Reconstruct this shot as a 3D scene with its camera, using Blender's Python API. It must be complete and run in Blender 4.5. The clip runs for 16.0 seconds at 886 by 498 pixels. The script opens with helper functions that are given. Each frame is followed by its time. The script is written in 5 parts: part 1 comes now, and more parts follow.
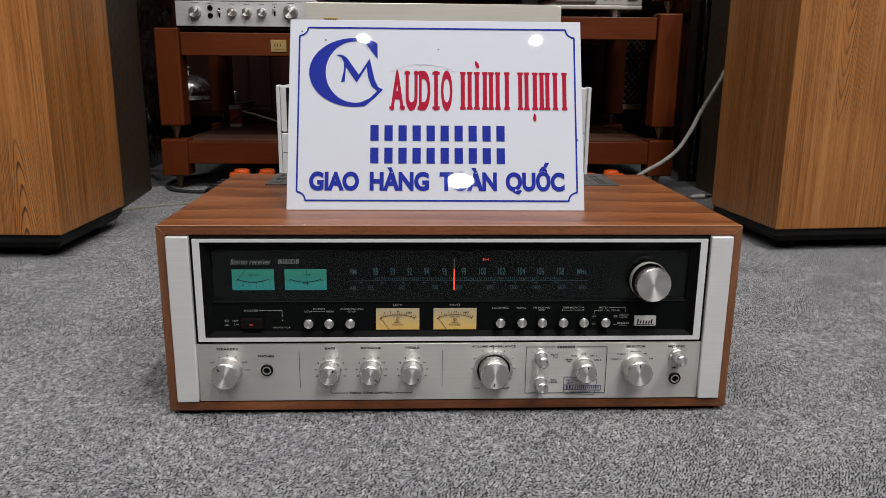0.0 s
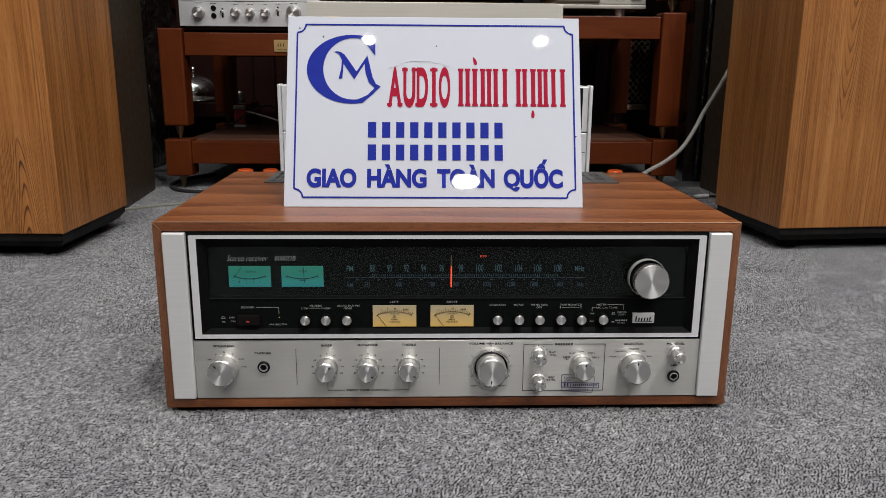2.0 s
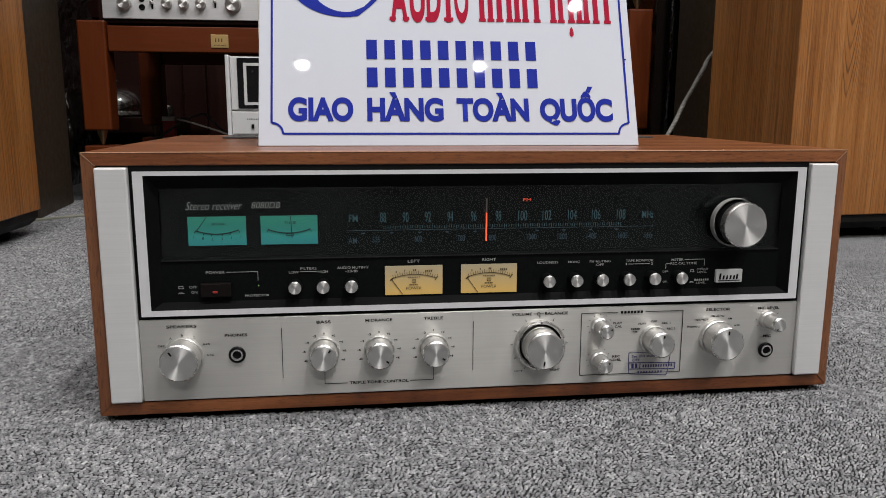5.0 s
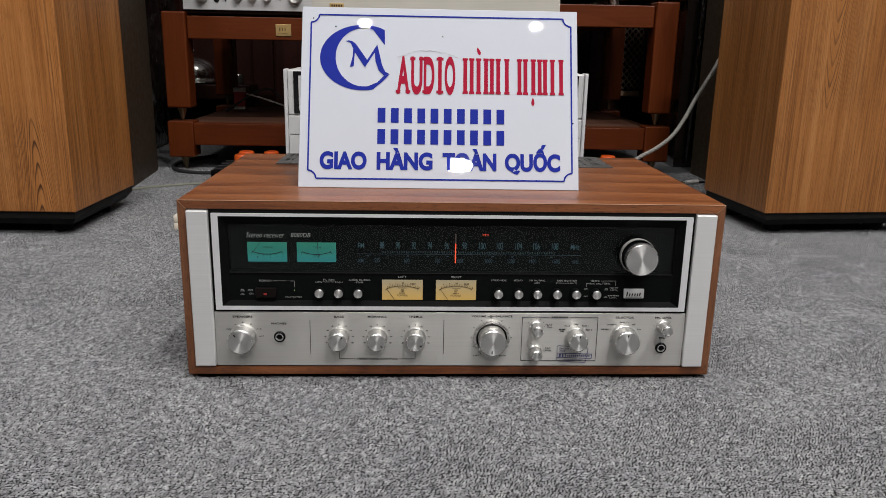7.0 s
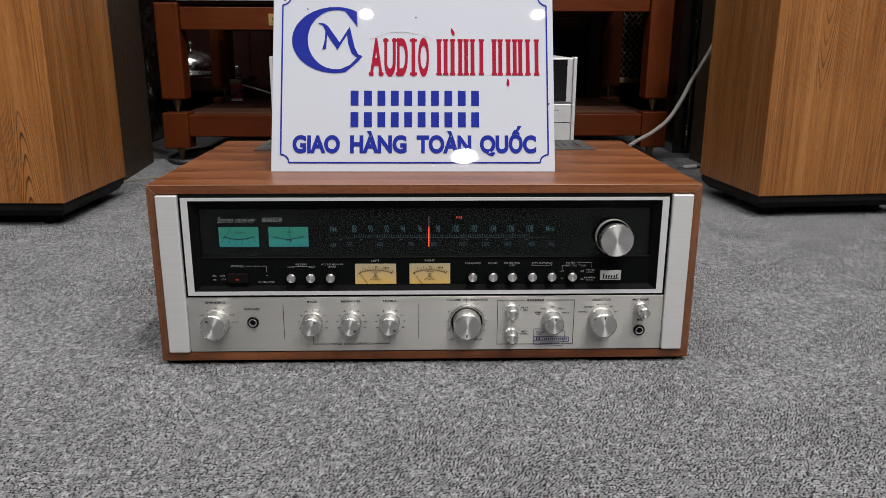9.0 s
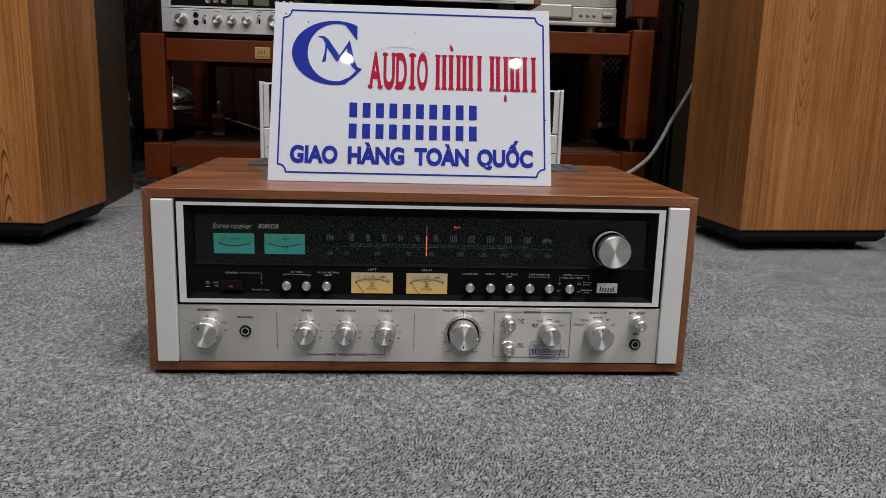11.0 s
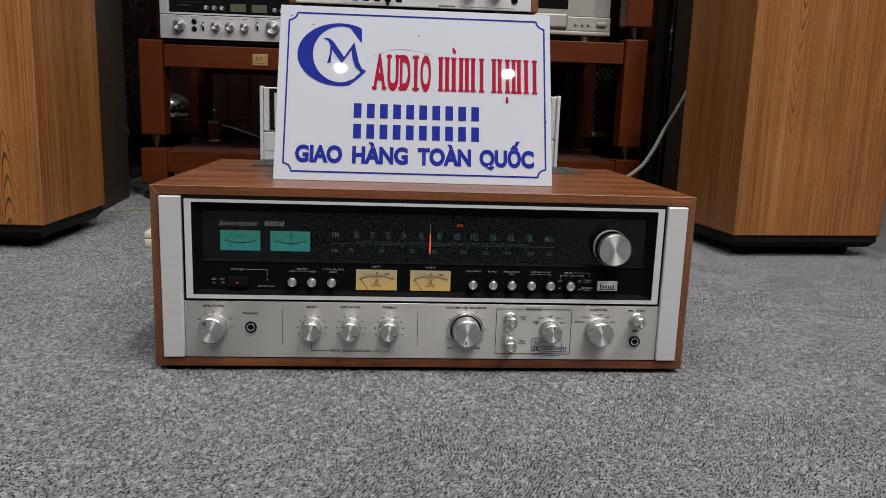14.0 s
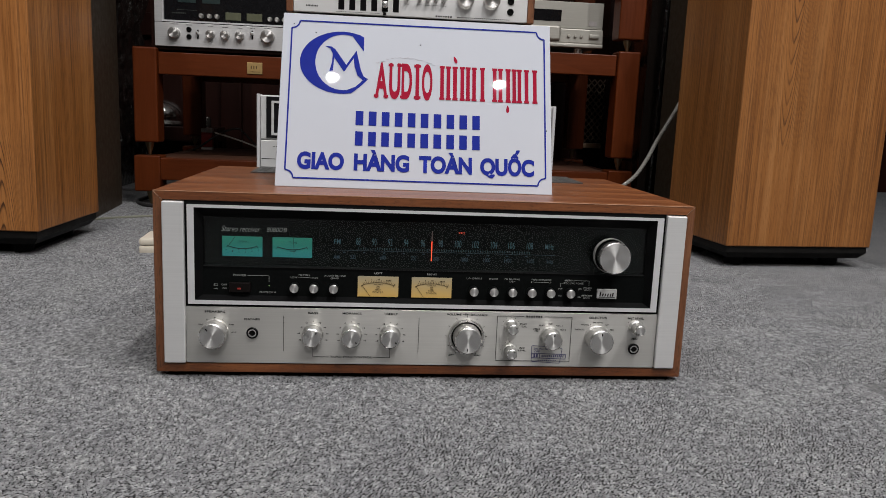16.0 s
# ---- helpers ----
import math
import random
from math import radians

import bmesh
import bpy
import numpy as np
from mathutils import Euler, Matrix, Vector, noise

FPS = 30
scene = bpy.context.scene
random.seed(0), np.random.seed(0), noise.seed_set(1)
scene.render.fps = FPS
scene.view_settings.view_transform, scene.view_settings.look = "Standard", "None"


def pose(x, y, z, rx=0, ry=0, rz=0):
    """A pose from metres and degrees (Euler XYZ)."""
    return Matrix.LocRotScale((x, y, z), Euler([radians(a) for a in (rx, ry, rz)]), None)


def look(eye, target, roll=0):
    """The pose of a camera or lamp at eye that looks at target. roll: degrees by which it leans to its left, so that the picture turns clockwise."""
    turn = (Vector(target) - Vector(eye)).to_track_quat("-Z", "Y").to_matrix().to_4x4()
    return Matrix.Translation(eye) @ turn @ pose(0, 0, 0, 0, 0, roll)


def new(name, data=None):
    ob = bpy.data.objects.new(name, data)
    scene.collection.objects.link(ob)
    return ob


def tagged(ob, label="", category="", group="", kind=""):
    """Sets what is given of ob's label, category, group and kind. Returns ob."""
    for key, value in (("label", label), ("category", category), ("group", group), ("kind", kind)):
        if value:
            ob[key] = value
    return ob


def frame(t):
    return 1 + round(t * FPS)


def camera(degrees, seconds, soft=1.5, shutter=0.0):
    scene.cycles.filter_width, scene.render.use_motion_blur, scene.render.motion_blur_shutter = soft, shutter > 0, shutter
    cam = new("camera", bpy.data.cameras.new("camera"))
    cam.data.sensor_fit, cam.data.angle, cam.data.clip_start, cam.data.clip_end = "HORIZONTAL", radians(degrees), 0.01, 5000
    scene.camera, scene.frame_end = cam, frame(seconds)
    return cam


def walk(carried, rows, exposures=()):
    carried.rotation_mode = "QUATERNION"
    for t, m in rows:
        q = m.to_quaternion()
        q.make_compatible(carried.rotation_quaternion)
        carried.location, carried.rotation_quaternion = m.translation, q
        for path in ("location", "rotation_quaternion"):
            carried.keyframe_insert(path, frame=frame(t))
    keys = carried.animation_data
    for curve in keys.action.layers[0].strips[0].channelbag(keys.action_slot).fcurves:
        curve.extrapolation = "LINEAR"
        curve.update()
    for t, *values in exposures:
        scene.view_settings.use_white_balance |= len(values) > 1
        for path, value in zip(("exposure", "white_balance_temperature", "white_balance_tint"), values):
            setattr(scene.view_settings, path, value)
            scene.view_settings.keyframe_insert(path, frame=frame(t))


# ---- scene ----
cam = camera(60.0, 16.0, soft=0.72)
PATH = [
    (0, (-0.036, -0.683, 0.334), (0.04, 1.257, -0.146), 0.5),
    (0.5, (-0.039, -0.681, 0.34), (0.031, 1.263, -0.127), 0.4),
    (1, (-0.035, -0.685, 0.339), (0.034, 1.259, -0.126), 0.5),
    (1.5, (-0.032, -0.685, 0.331), (0.033, 1.257, -0.143), 0.6),
    (2, (-0.027, -0.682, 0.329), (0.032, 1.26, -0.147), 0.4),
    (2.5, (-0.023, -0.685, 0.33), (0.035, 1.258, -0.143), 0.3),
    (3, (-0.034, -0.678, 0.335), (0.065, 1.263, -0.138), 0.5),
    (3.5, (-0.073, -0.608, 0.285), (0.113, 1.334, -0.158), 1.4),
    (4, (-0.099, -0.541, 0.241), (0.149, 1.403, -0.161), 1.4),
    (4.5, (-0.106, -0.526, 0.214), (0.165, 1.42, -0.158), 0.9),
    (5, (-0.098, -0.525, 0.216), (0.151, 1.426, -0.145), 0.2),
    (5.2, (-0.092, -0.529, 0.234), (0.146, 1.421, -0.144), 0.0),
    (7.3, (-0.03, -0.743, 0.337), (0.039, 1.186, -0.188), 1.2),
    (7.5, (-0.021, -0.742, 0.333), (0.045, 1.185, -0.196), 1.2),
    (8, (-0.006, -0.736, 0.334), (0.051, 1.189, -0.206), 0.8),
    (8.5, (-0.004, -0.727, 0.333), (0.043, 1.196, -0.216), 0.2),
    (10.8, (-0.023, -0.734, 0.282), (0.092, 1.22, -0.131), 1.4),
    (11, (-0.03, -0.733, 0.285), (0.097, 1.221, -0.122), 1.6),
    (11.5, (-0.032, -0.739, 0.286), (0.109, 1.217, -0.108), 1.8),
    (12, (-0.036, -0.745, 0.279), (0.123, 1.208, -0.121), 1.7),
    (12.5, (-0.043, -0.742, 0.277), (0.124, 1.21, -0.129), 1.4),
    (13, (-0.042, -0.743, 0.278), (0.118, 1.208, -0.131), 1.4),
    (13.5, (-0.043, -0.745, 0.278), (0.11, 1.21, -0.118), 1.5),
    (14, (-0.043, -0.747, 0.274), (0.107, 1.211, -0.104), 1.9),
    (14.5, (-0.045, -0.75, 0.273), (0.103, 1.21, -0.096), 2.0),
    (15, (-0.047, -0.752, 0.272), (0.12, 1.207, -0.096), 1.9),
    (15.5, (-0.05, -0.753, 0.272), (0.127, 1.208, -0.08), 2.0),
    (16, (-0.057, -0.751, 0.271), (0.124, 1.21, -0.079), 2.4),
]
walk(cam, [(t, look(eye, target, roll)) for t, eye, target, roll in PATH], exposures=((0.0, 0.0), (8.7, 0.0), (10.8, -0.17), (16.0, -0.19)))

# ---- light ----
world = bpy.data.worlds.new("room_world")
world.use_nodes = True
world.node_tree.nodes["Background"].inputs[0].default_value = (0.9, 0.95, 1.0, 1)
world.node_tree.nodes["Background"].inputs[1].default_value = 0.01
scene.world = world

CEILING = 2.8
# ceiling downlights: x, y, radius, watts
DOWNLIGHTS = [
    (-0.38, -2.54, 0.031, 13), (0.58, -2.55, 0.031, 21), (1.02, -2.115, 0.031, 22), (0.21, -4.02, 0.095, 40),
    # the next six are unseen lamps, added to balance the brightness
    (-1.43, -1.0, 0.06, 21), (-0.47, -1.0, 0.06, 6), (0.49, -1.0, 0.06, 42), (1.45, -1.0, 0.06, 43),
    (-0.60, 0.30, 0.06, 14), (0.62, 0.30, 0.06, 11),
]
LAMP_COLOUR = (1.0, 0.974, 0.964)


# ---- materials ----
def material(name):
    m = bpy.data.materials.new(name)
    m.use_nodes = True
    return m, m.node_tree.nodes, m.node_tree.links, m.node_tree.nodes["Principled BSDF"]


def value(nodes, links, op, a, b=0.5):
    n = nodes.new("ShaderNodeMath")
    n.operation = op
    for k, v in enumerate((a, b)):
        if isinstance(v, (int, float)):
            n.inputs[k].default_value = v
        else:
            links.new(v, n.inputs[k])
    return n.outputs[0]


def ramp(nodes, links, fac, stops):
    n = nodes.new("ShaderNodeValToRGB")
    while len(n.color_ramp.elements) < len(stops):
        n.color_ramp.elements.new(0.5)
    for e, (p, c) in zip(n.color_ramp.elements, stops):
        e.position, e.color = p, (*c, 1)
    links.new(fac, n.inputs[0])
    return n.outputs[0]


def mapped(nodes, links, scale=(1, 1, 1), rot=(0, 0, 0), loc=(0, 0, 0), kind="Object"):
    c = nodes.new("ShaderNodeTexCoord")
    n = nodes.new("ShaderNodeMapping")
    n.inputs["Scale"].default_value, n.inputs["Rotation"].default_value, n.inputs["Location"].default_value = scale, rot, loc
    links.new(c.outputs[kind], n.inputs[0])
    return n.outputs[0]


def noise_tex(nodes, links, vec, scale, detail=4, rough=0.55, distortion=0.0):
    n = nodes.new("ShaderNodeTexNoise")
    n.inputs["Scale"].default_value, n.inputs["Detail"].default_value = scale, detail
    n.inputs["Roughness"].default_value, n.inputs["Distortion"].default_value = rough, distortion
    links.new(vec, n.inputs["Vector"])
    return n.outputs["Fac"]


def blend(nodes, links, fac, a, b, mode="MIX"):
    n = nodes.new("ShaderNodeMix")
    n.data_type, n.blend_type = "RGBA", mode
    for k, v in ((0, fac), (6, a), (7, b)):
        if isinstance(v, (int, float)):
            n.inputs[k].default_value = v
        elif isinstance(v, tuple):
            n.inputs[k].default_value = (*v, 1)
        else:
            links.new(v, n.inputs[k])
    return n.outputs[2]


def bump(nodes, links, bsdf, height, strength, distance):
    n = nodes.new("ShaderNodeBump")
    n.inputs["Strength"].default_value, n.inputs["Distance"].default_value = strength, distance
    links.new(height, n.inputs["Height"])
    links.new(n.outputs[0], bsdf.inputs["Normal"])


def plain(name, colour, rough=0.5, metal=0.0, spread=0.12, scale=60, relief=0.0, coat=0.0, emit=0.0, gloss=0.5):
    """A painted, moulded or printed surface with slight mottling."""
    m, nodes, links, b = material(name)
    v = mapped(nodes, links)
    n = noise_tex(nodes, links, v, scale, 5)
    lo, hi = [tuple(min(1, c * k) for c in colour) for k in (1 - spread, 1 + spread)]
    links.new(ramp(nodes, links, n, ((0.3, lo), (0.7, hi))), b.inputs["Base Color"])
    n2 = noise_tex(nodes, links, v, scale * 0.2, 4)
    links.new(ramp(nodes, links, n2, ((0.3, (rough * 0.85,) * 3), (0.75, (min(1, rough * 1.2),) * 3))), b.inputs["Roughness"])
    b.inputs["Metallic"].default_value, b.inputs["Coat Weight"].default_value = metal, coat
    b.inputs["Specular IOR Level"].default_value = gloss
    if relief:
        bump(nodes, links, b, n, relief, 0.001)
    if emit:
        links.new(b.inputs["Base Color"].links[0].from_socket, b.inputs["Emission Color"])
        b.inputs["Emission Strength"].default_value = emit
    return m


def wood(name, stops, axis, pores=0.5, figure=3.0, stretch=0.05, rough=0.42, coat=0.0, centre=(0, 0, 0), lines=0.5, fine=260, gloss=0.5):
    """Veneer: grain runs along the axis, with arched figure, fine streaks and dark pores."""
    m, nodes, links, b = material(name)
    k = "xyz".index(axis)
    scale = [1.0, 1.0, 1.0]
    scale[k] = stretch
    v = mapped(nodes, links, tuple(scale), loc=centre)
    rings = nodes.new("ShaderNodeTexWave")
    rings.wave_type, rings.rings_direction, rings.wave_profile = "RINGS", "SPHERICAL", "SAW"
    rings.inputs["Scale"].default_value, rings.inputs["Distortion"].default_value = figure, 5.5
    rings.inputs["Detail"].default_value, rings.inputs["Detail Scale"].default_value = 2.5, 1.6
    links.new(v, rings.inputs["Vector"])
    scale[k] = stretch * 0.25
    v2 = mapped(nodes, links, tuple(scale), loc=centre)
    streak = noise_tex(nodes, links, v2, fine, 6, 0.65)
    broad = noise_tex(nodes, links, v, 14, 4, 0.6, 0.6)
    scale[k] = stretch * 0.8
    v3 = mapped(nodes, links, tuple(scale), loc=centre)
    pore = noise_tex(nodes, links, v3, fine * 2.2, 3, 0.7)
    fac = value(nodes, links, "ADD", value(nodes, links, "MULTIPLY", rings.outputs["Fac"], lines), value(nodes, links, "MULTIPLY", streak, 0.75 - lines * 0.4))
    fac = value(nodes, links, "ADD", fac, value(nodes, links, "MULTIPLY", broad, 0.45))
    fac = value(nodes, links, "MULTIPLY", fac, 0.85)
    col = ramp(nodes, links, fac, stops)
    dark = ramp(nodes, links, pore, ((0.52, (1, 1, 1)), (0.68, (1 - pores,) * 3)))
    col = blend(nodes, links, 1.0, col, dark, "MULTIPLY")
    links.new(col, b.inputs["Base Color"])
    links.new(ramp(nodes, links, streak, ((0.3, (rough * 0.85,) * 3), (0.75, (rough * 1.2,) * 3))), b.inputs["Roughness"])
    b.inputs["Coat Weight"].default_value, b.inputs["Coat Roughness"].default_value = coat, 0.25
    b.inputs["Specular IOR Level"].default_value = gloss
    bump(nodes, links, b, pore, 0.25, 0.0006)
    return m


def figured_teak(name, heart, up, lines, z0, pale):
    """Plain-sawn teak, grain along z: growth lines nest in arches round the heart line (opening upward or downward) and draw together to fine upright streaks beside it."""
    m, nodes, links, b = material(name)
    s = nodes.new("ShaderNodeSeparateXYZ")
    links.new(mapped(nodes, links), s.inputs[0])
    wander = noise_tex(nodes, links, mapped(nodes, links, (1, 1, 0.35)), 9, 2, 0.5)
    wobble = noise_tex(nodes, links, mapped(nodes, links, (1, 1, 0.12)), 60, 3, 0.6)
    u = value(nodes, links, "SUBTRACT", s.outputs[0], heart)
    u = value(nodes, links, "SUBTRACT", u, value(nodes, links, "MULTIPLY", s.outputs[1], 0.9 if heart > 0 else -0.9))
    u = value(nodes, links, "ADD", u, value(nodes, links, "MULTIPLY", value(nodes, links, "SUBTRACT", wander, 0.5), 0.022))
    u = value(nodes, links, "ADD", u, value(nodes, links, "MULTIPLY", value(nodes, links, "SUBTRACT", wobble, 0.5), 0.006))
    far = value(nodes, links, "ABSOLUTE", u)
    phase = value(nodes, links, "MULTIPLY", value(nodes, links, "POWER", far, 1.8), 5200)
    rise = value(nodes, links, "MULTIPLY", value(nodes, links, "SUBTRACT", s.outputs[2], z0), -27.0 if up else 27.0)
    ring = value(nodes, links, "FRACT", value(nodes, links, "ADD", value(nodes, links, "ADD", phase, rise), 40.0))
    edge = ramp(nodes, links, ring, ((0.0, (0.2, 0.2, 0.2)), (0.08, (0.0, 0.0, 0.0)), (0.66, (0.03, 0.03, 0.03)), (0.9, (0.95, 0.95, 0.95)), (1.0, (0.6, 0.6, 0.6))))
    fade = ramp(nodes, links, far, ((0.026, (1, 1, 1)), (0.085, (0.10, 0.10, 0.10))))
    reach = nodes.new("ShaderNodeMapRange")
    reach.inputs[1].default_value, reach.inputs[2].default_value = (z0 - 0.03, z0 + 0.03) if up else (z0 + 0.03, z0 - 0.03)
    links.new(s.outputs[2], reach.inputs[0])
    fade = value(nodes, links, "MULTIPLY", fade, reach.outputs[0])
    streak = noise_tex(nodes, links, mapped(nodes, links, (1, 1, 0.012)), 170, 5, 0.7)
    thin = noise_tex(nodes, links, mapped(nodes, links, (1, 1, 0.010), (0, radians(0.7), 0)), 400, 3, 0.65)
    broad = noise_tex(nodes, links, mapped(nodes, links, (1, 1, 0.06)), 22, 4, 0.6, 0.4)
    some = noise_tex(nodes, links, mapped(nodes, links, (1, 1, 0.1)), 34, 3, 0.6)
    pore = noise_tex(nodes, links, mapped(nodes, links, (1, 1, 0.05)), 620, 3, 0.7)
    tone = value(nodes, links, "ADD", value(nodes, links, "MULTIPLY", streak, 0.55), value(nodes, links, "MULTIPLY", broad, 0.45))
    col = ramp(nodes, links, tone, [(p, tuple(k * pale for k in c)) for p, c in ((0.34, (0.26, 0.092, 0.020)), (0.5, (0.425, 0.166, 0.042)), (0.66, (0.545, 0.24, 0.074)))])
    dark = value(nodes, links, "MULTIPLY", value(nodes, links, "MULTIPLY", edge, fade), ramp(nodes, links, some, ((0.36, (0.25 * lines,) * 3), (0.56, (lines,) * 3))))
    col = blend(nodes, links, dark, col, (0.07, 0.025, 0.008))
    bold = noise_tex(nodes, links, mapped(nodes, links, (1, 1, 0.014), (0, radians(-0.5), 0)), 190, 2, 0.6)
    thin = value(nodes, links, "MAXIMUM", ramp(nodes, links, thin, ((0.53, (0, 0, 0)), (0.565, (1, 1, 1)))), ramp(nodes, links, bold, ((0.55, (0, 0, 0)), (0.62, (0.5, 0.5, 0.5)))))
    cut = value(nodes, links, "MULTIPLY", thin, ramp(nodes, links, broad, ((0.3, (0.56 * lines,) * 3), (0.7, (0.32 * lines,) * 3))))
    cut = value(nodes, links, "MULTIPLY", cut, ramp(nodes, links, far, ((0.015, (0.25, 0.25, 0.25)), (0.06, (1, 1, 1)))))
    col = blend(nodes, links, cut, col, (0.075, 0.028, 0.008))
    col = blend(nodes, links, 1.0, col, ramp(nodes, links, pore, ((0.5, (1, 1, 1)), (0.68, (0.66, 0.62, 0.58)))), "MULTIPLY")
    links.new(col, b.inputs["Base Color"])
    links.new(ramp(nodes, links, streak, ((0.3, (0.36,) * 3), (0.75, (0.5,) * 3))), b.inputs["Roughness"])
    bump(nodes, links, b, pore, 0.25, 0.0006)
    return m


def brushed(name, colour, axis, rough=0.34, metal=0.85, depth=1.0, streaked=0.0):
    """Aluminium brushed along one axis."""
    m, nodes, links, b = material(name)
    scale = [900.0] * 3
    scale["xyz".index(axis)] = 6.0
    fine = noise_tex(nodes, links, mapped(nodes, links, tuple(scale)), 1.0, 3, 0.7)
    cloud = noise_tex(nodes, links, mapped(nodes, links), 18, 5)
    lo, hi = tuple(c * (1 - 0.1 * depth) for c in colour), tuple(min(1, c * (1 + 0.07 * depth)) for c in colour)
    links.new(ramp(nodes, links, fine, ((0.25, lo), (0.75, hi))), b.inputs["Base Color"])
    links.new(ramp(nodes, links, cloud, ((0.3, (rough * 0.9,) * 3), (0.7, (rough * 1.15,) * 3))), b.inputs["Roughness"])
    b.inputs["Metallic"].default_value = metal
    if streaked:
        across = nodes.new("ShaderNodeCombineXYZ")
        across.inputs[2].default_value = 1.0
        links.new(across.outputs[0], b.inputs["Tangent"])
        b.inputs["Anisotropic"].default_value = streaked
    bump(nodes, links, b, fine, 0.12 * depth, 0.0003)
    return m


def spun(name, colour, rough=0.36):
    """Turned aluminium: fine circular grooves that draw the highlight into a bow tie."""
    m, nodes, links, b = material(name)
    b.inputs["Base Color"].default_value = (*colour, 1)
    b.inputs["Metallic"].default_value, b.inputs["Roughness"].default_value = 0.95, rough
    b.inputs["Anisotropic"].default_value = 0.92
    t = nodes.new("ShaderNodeTangent")
    t.direction_type, t.axis = "RADIAL", "Y"
    b.inputs["Anisotropic Rotation"].default_value = 0.25
    links.new(t.outputs[0], b.inputs["Tangent"])
    v = mapped(nodes, links)
    s = nodes.new("ShaderNodeSeparateXYZ")
    links.new(v, s.inputs[0])
    r2 = value(nodes, links, "SQRT", value(nodes, links, "ADD", value(nodes, links, "POWER", s.outputs[0], 2), value(nodes, links, "POWER", s.outputs[2], 2)))
    n = nodes.new("ShaderNodeTexNoise")
    n.noise_dimensions = "1D"
    n.inputs["Scale"].default_value = 2500
    links.new(r2, n.inputs["W"])
    links.new(ramp(nodes, links, n.outputs["Fac"], ((0.3, tuple(c * 0.86 for c in colour)), (0.7, colour))), b.inputs["Base Color"])
    return m


def carpet_material(name, tint):
    """Grey yarn: speckled fibres, slightly soiled in broad patches."""
    m, nodes, links, b = material(name)
    v = mapped(nodes, links)
    fibre = noise_tex(nodes, links, v, 1500, 2, 0.6)
    yarn = noise_tex(nodes, links, mapped(nodes, links, (1, 0.6, 1)), 230, 3, 0.75)
    patch = noise_tex(nodes, links, v, 9, 6, 0.72)
    tone = value(nodes, links, "ADD", value(nodes, links, "MULTIPLY", yarn, 0.75), value(nodes, links, "MULTIPLY", fibre, 0.25))
    col = ramp(nodes, links, tone, [(p, tuple(k * tint for k in c)) for p, c in ((0.34, (0.12, 0.121, 0.126)), (0.45, (0.30, 0.303, 0.31)), (0.56, (0.47, 0.473, 0.48)), (0.68, (0.80, 0.80, 0.80)))])
    col = blend(nodes, links, 1.0, col, ramp(nodes, links, patch, ((0.32, (0.82, 0.82, 0.84)), (0.68, (1.06, 1.06, 1.05)))), "MULTIPLY")
    loop = nodes.new("ShaderNodeNewGeometry")
    col = blend(nodes, links, 1.0, col, ramp(nodes, links, loop.outputs["Random Per Island"], ((0.0, (0.68, 0.68, 0.69)), (0.3, (0.95, 0.95, 0.95)), (1.0, (1.15, 1.15, 1.15)))), "MULTIPLY")
    links.new(col, b.inputs["Base Color"])
    b.inputs["Roughness"].default_value, b.inputs["Specular IOR Level"].default_value = 0.95, 0.12
    bump(nodes, links, b, fibre, 0.8, 0.0015)
    return m


def crinkled(name, colour, scale, depth):
    """Dark wrapping film with glossy creases."""
    m, nodes, links, b = material(name)
    v = mapped(nodes, links)
    n = nodes.new("ShaderNodeTexVoronoi")
    n.feature = "DISTANCE_TO_EDGE"
    n.inputs["Scale"].default_value = scale
    links.new(v, n.inputs["Vector"])
    n2 = noise_tex(nodes, links, v, scale, 3, 0.5, 1.0)
    b.inputs["Base Color"].default_value, b.inputs["Roughness"].default_value = (*colour, 1), 0.16
    b.inputs["Coat Weight"].default_value, b.inputs["Coat Roughness"].default_value = 1.0, 0.10
    b.inputs["Specular IOR Level"].default_value = 1.0
    bump(nodes, links, b, value(nodes, links, "ADD", n.outputs["Distance"], n2), 0.9, depth)
    return m


def glass_material():
    """Thin clear pane: it passes light straight on and mirrors a little."""
    m, nodes, links, b = material("clear_glass")
    nodes.remove(b)
    clear, mirror, mix = nodes.new("ShaderNodeBsdfTransparent"), nodes.new("ShaderNodeBsdfGlossy"), nodes.new("ShaderNodeMixShader")
    clear.inputs[0].default_value = (0.94, 0.97, 0.96, 1)
    mirror.inputs["Roughness"].default_value = 0.01
    mix.inputs[0].default_value = 0.016
    links.new(clear.outputs[0], mix.inputs[1])
    links.new(mirror.outputs[0], mix.inputs[2])
    links.new(mix.outputs[0], nodes["Material Output"].inputs[0])
    return m


def backlit(name, top, bottom, z0, z1, strength):
    """A meter face lit from behind, brighter on one edge."""
    m, nodes, links, b = material(name)
    s = nodes.new("ShaderNodeSeparateXYZ")
    links.new(mapped(nodes, links), s.inputs[0])
    f = nodes.new("ShaderNodeMapRange")
    f.inputs[1].default_value, f.inputs[2].default_value = z0, z1
    links.new(s.outputs[2], f.inputs[0])
    n = noise_tex(nodes, links, mapped(nodes, links), 70, 3)
    fac = value(nodes, links, "ADD", f.outputs[0], value(nodes, links, "MULTIPLY", value(nodes, links, "SUBTRACT", n, 0.5), 0.4))
    col = ramp(nodes, links, fac, ((0.0, bottom), (1.0, top)))
    links.new(col, b.inputs["Base Color"])
    links.new(col, b.inputs["Emission Color"])
    b.inputs["Emission Strength"].default_value, b.inputs["Roughness"].default_value = strength, 0.5
    return m


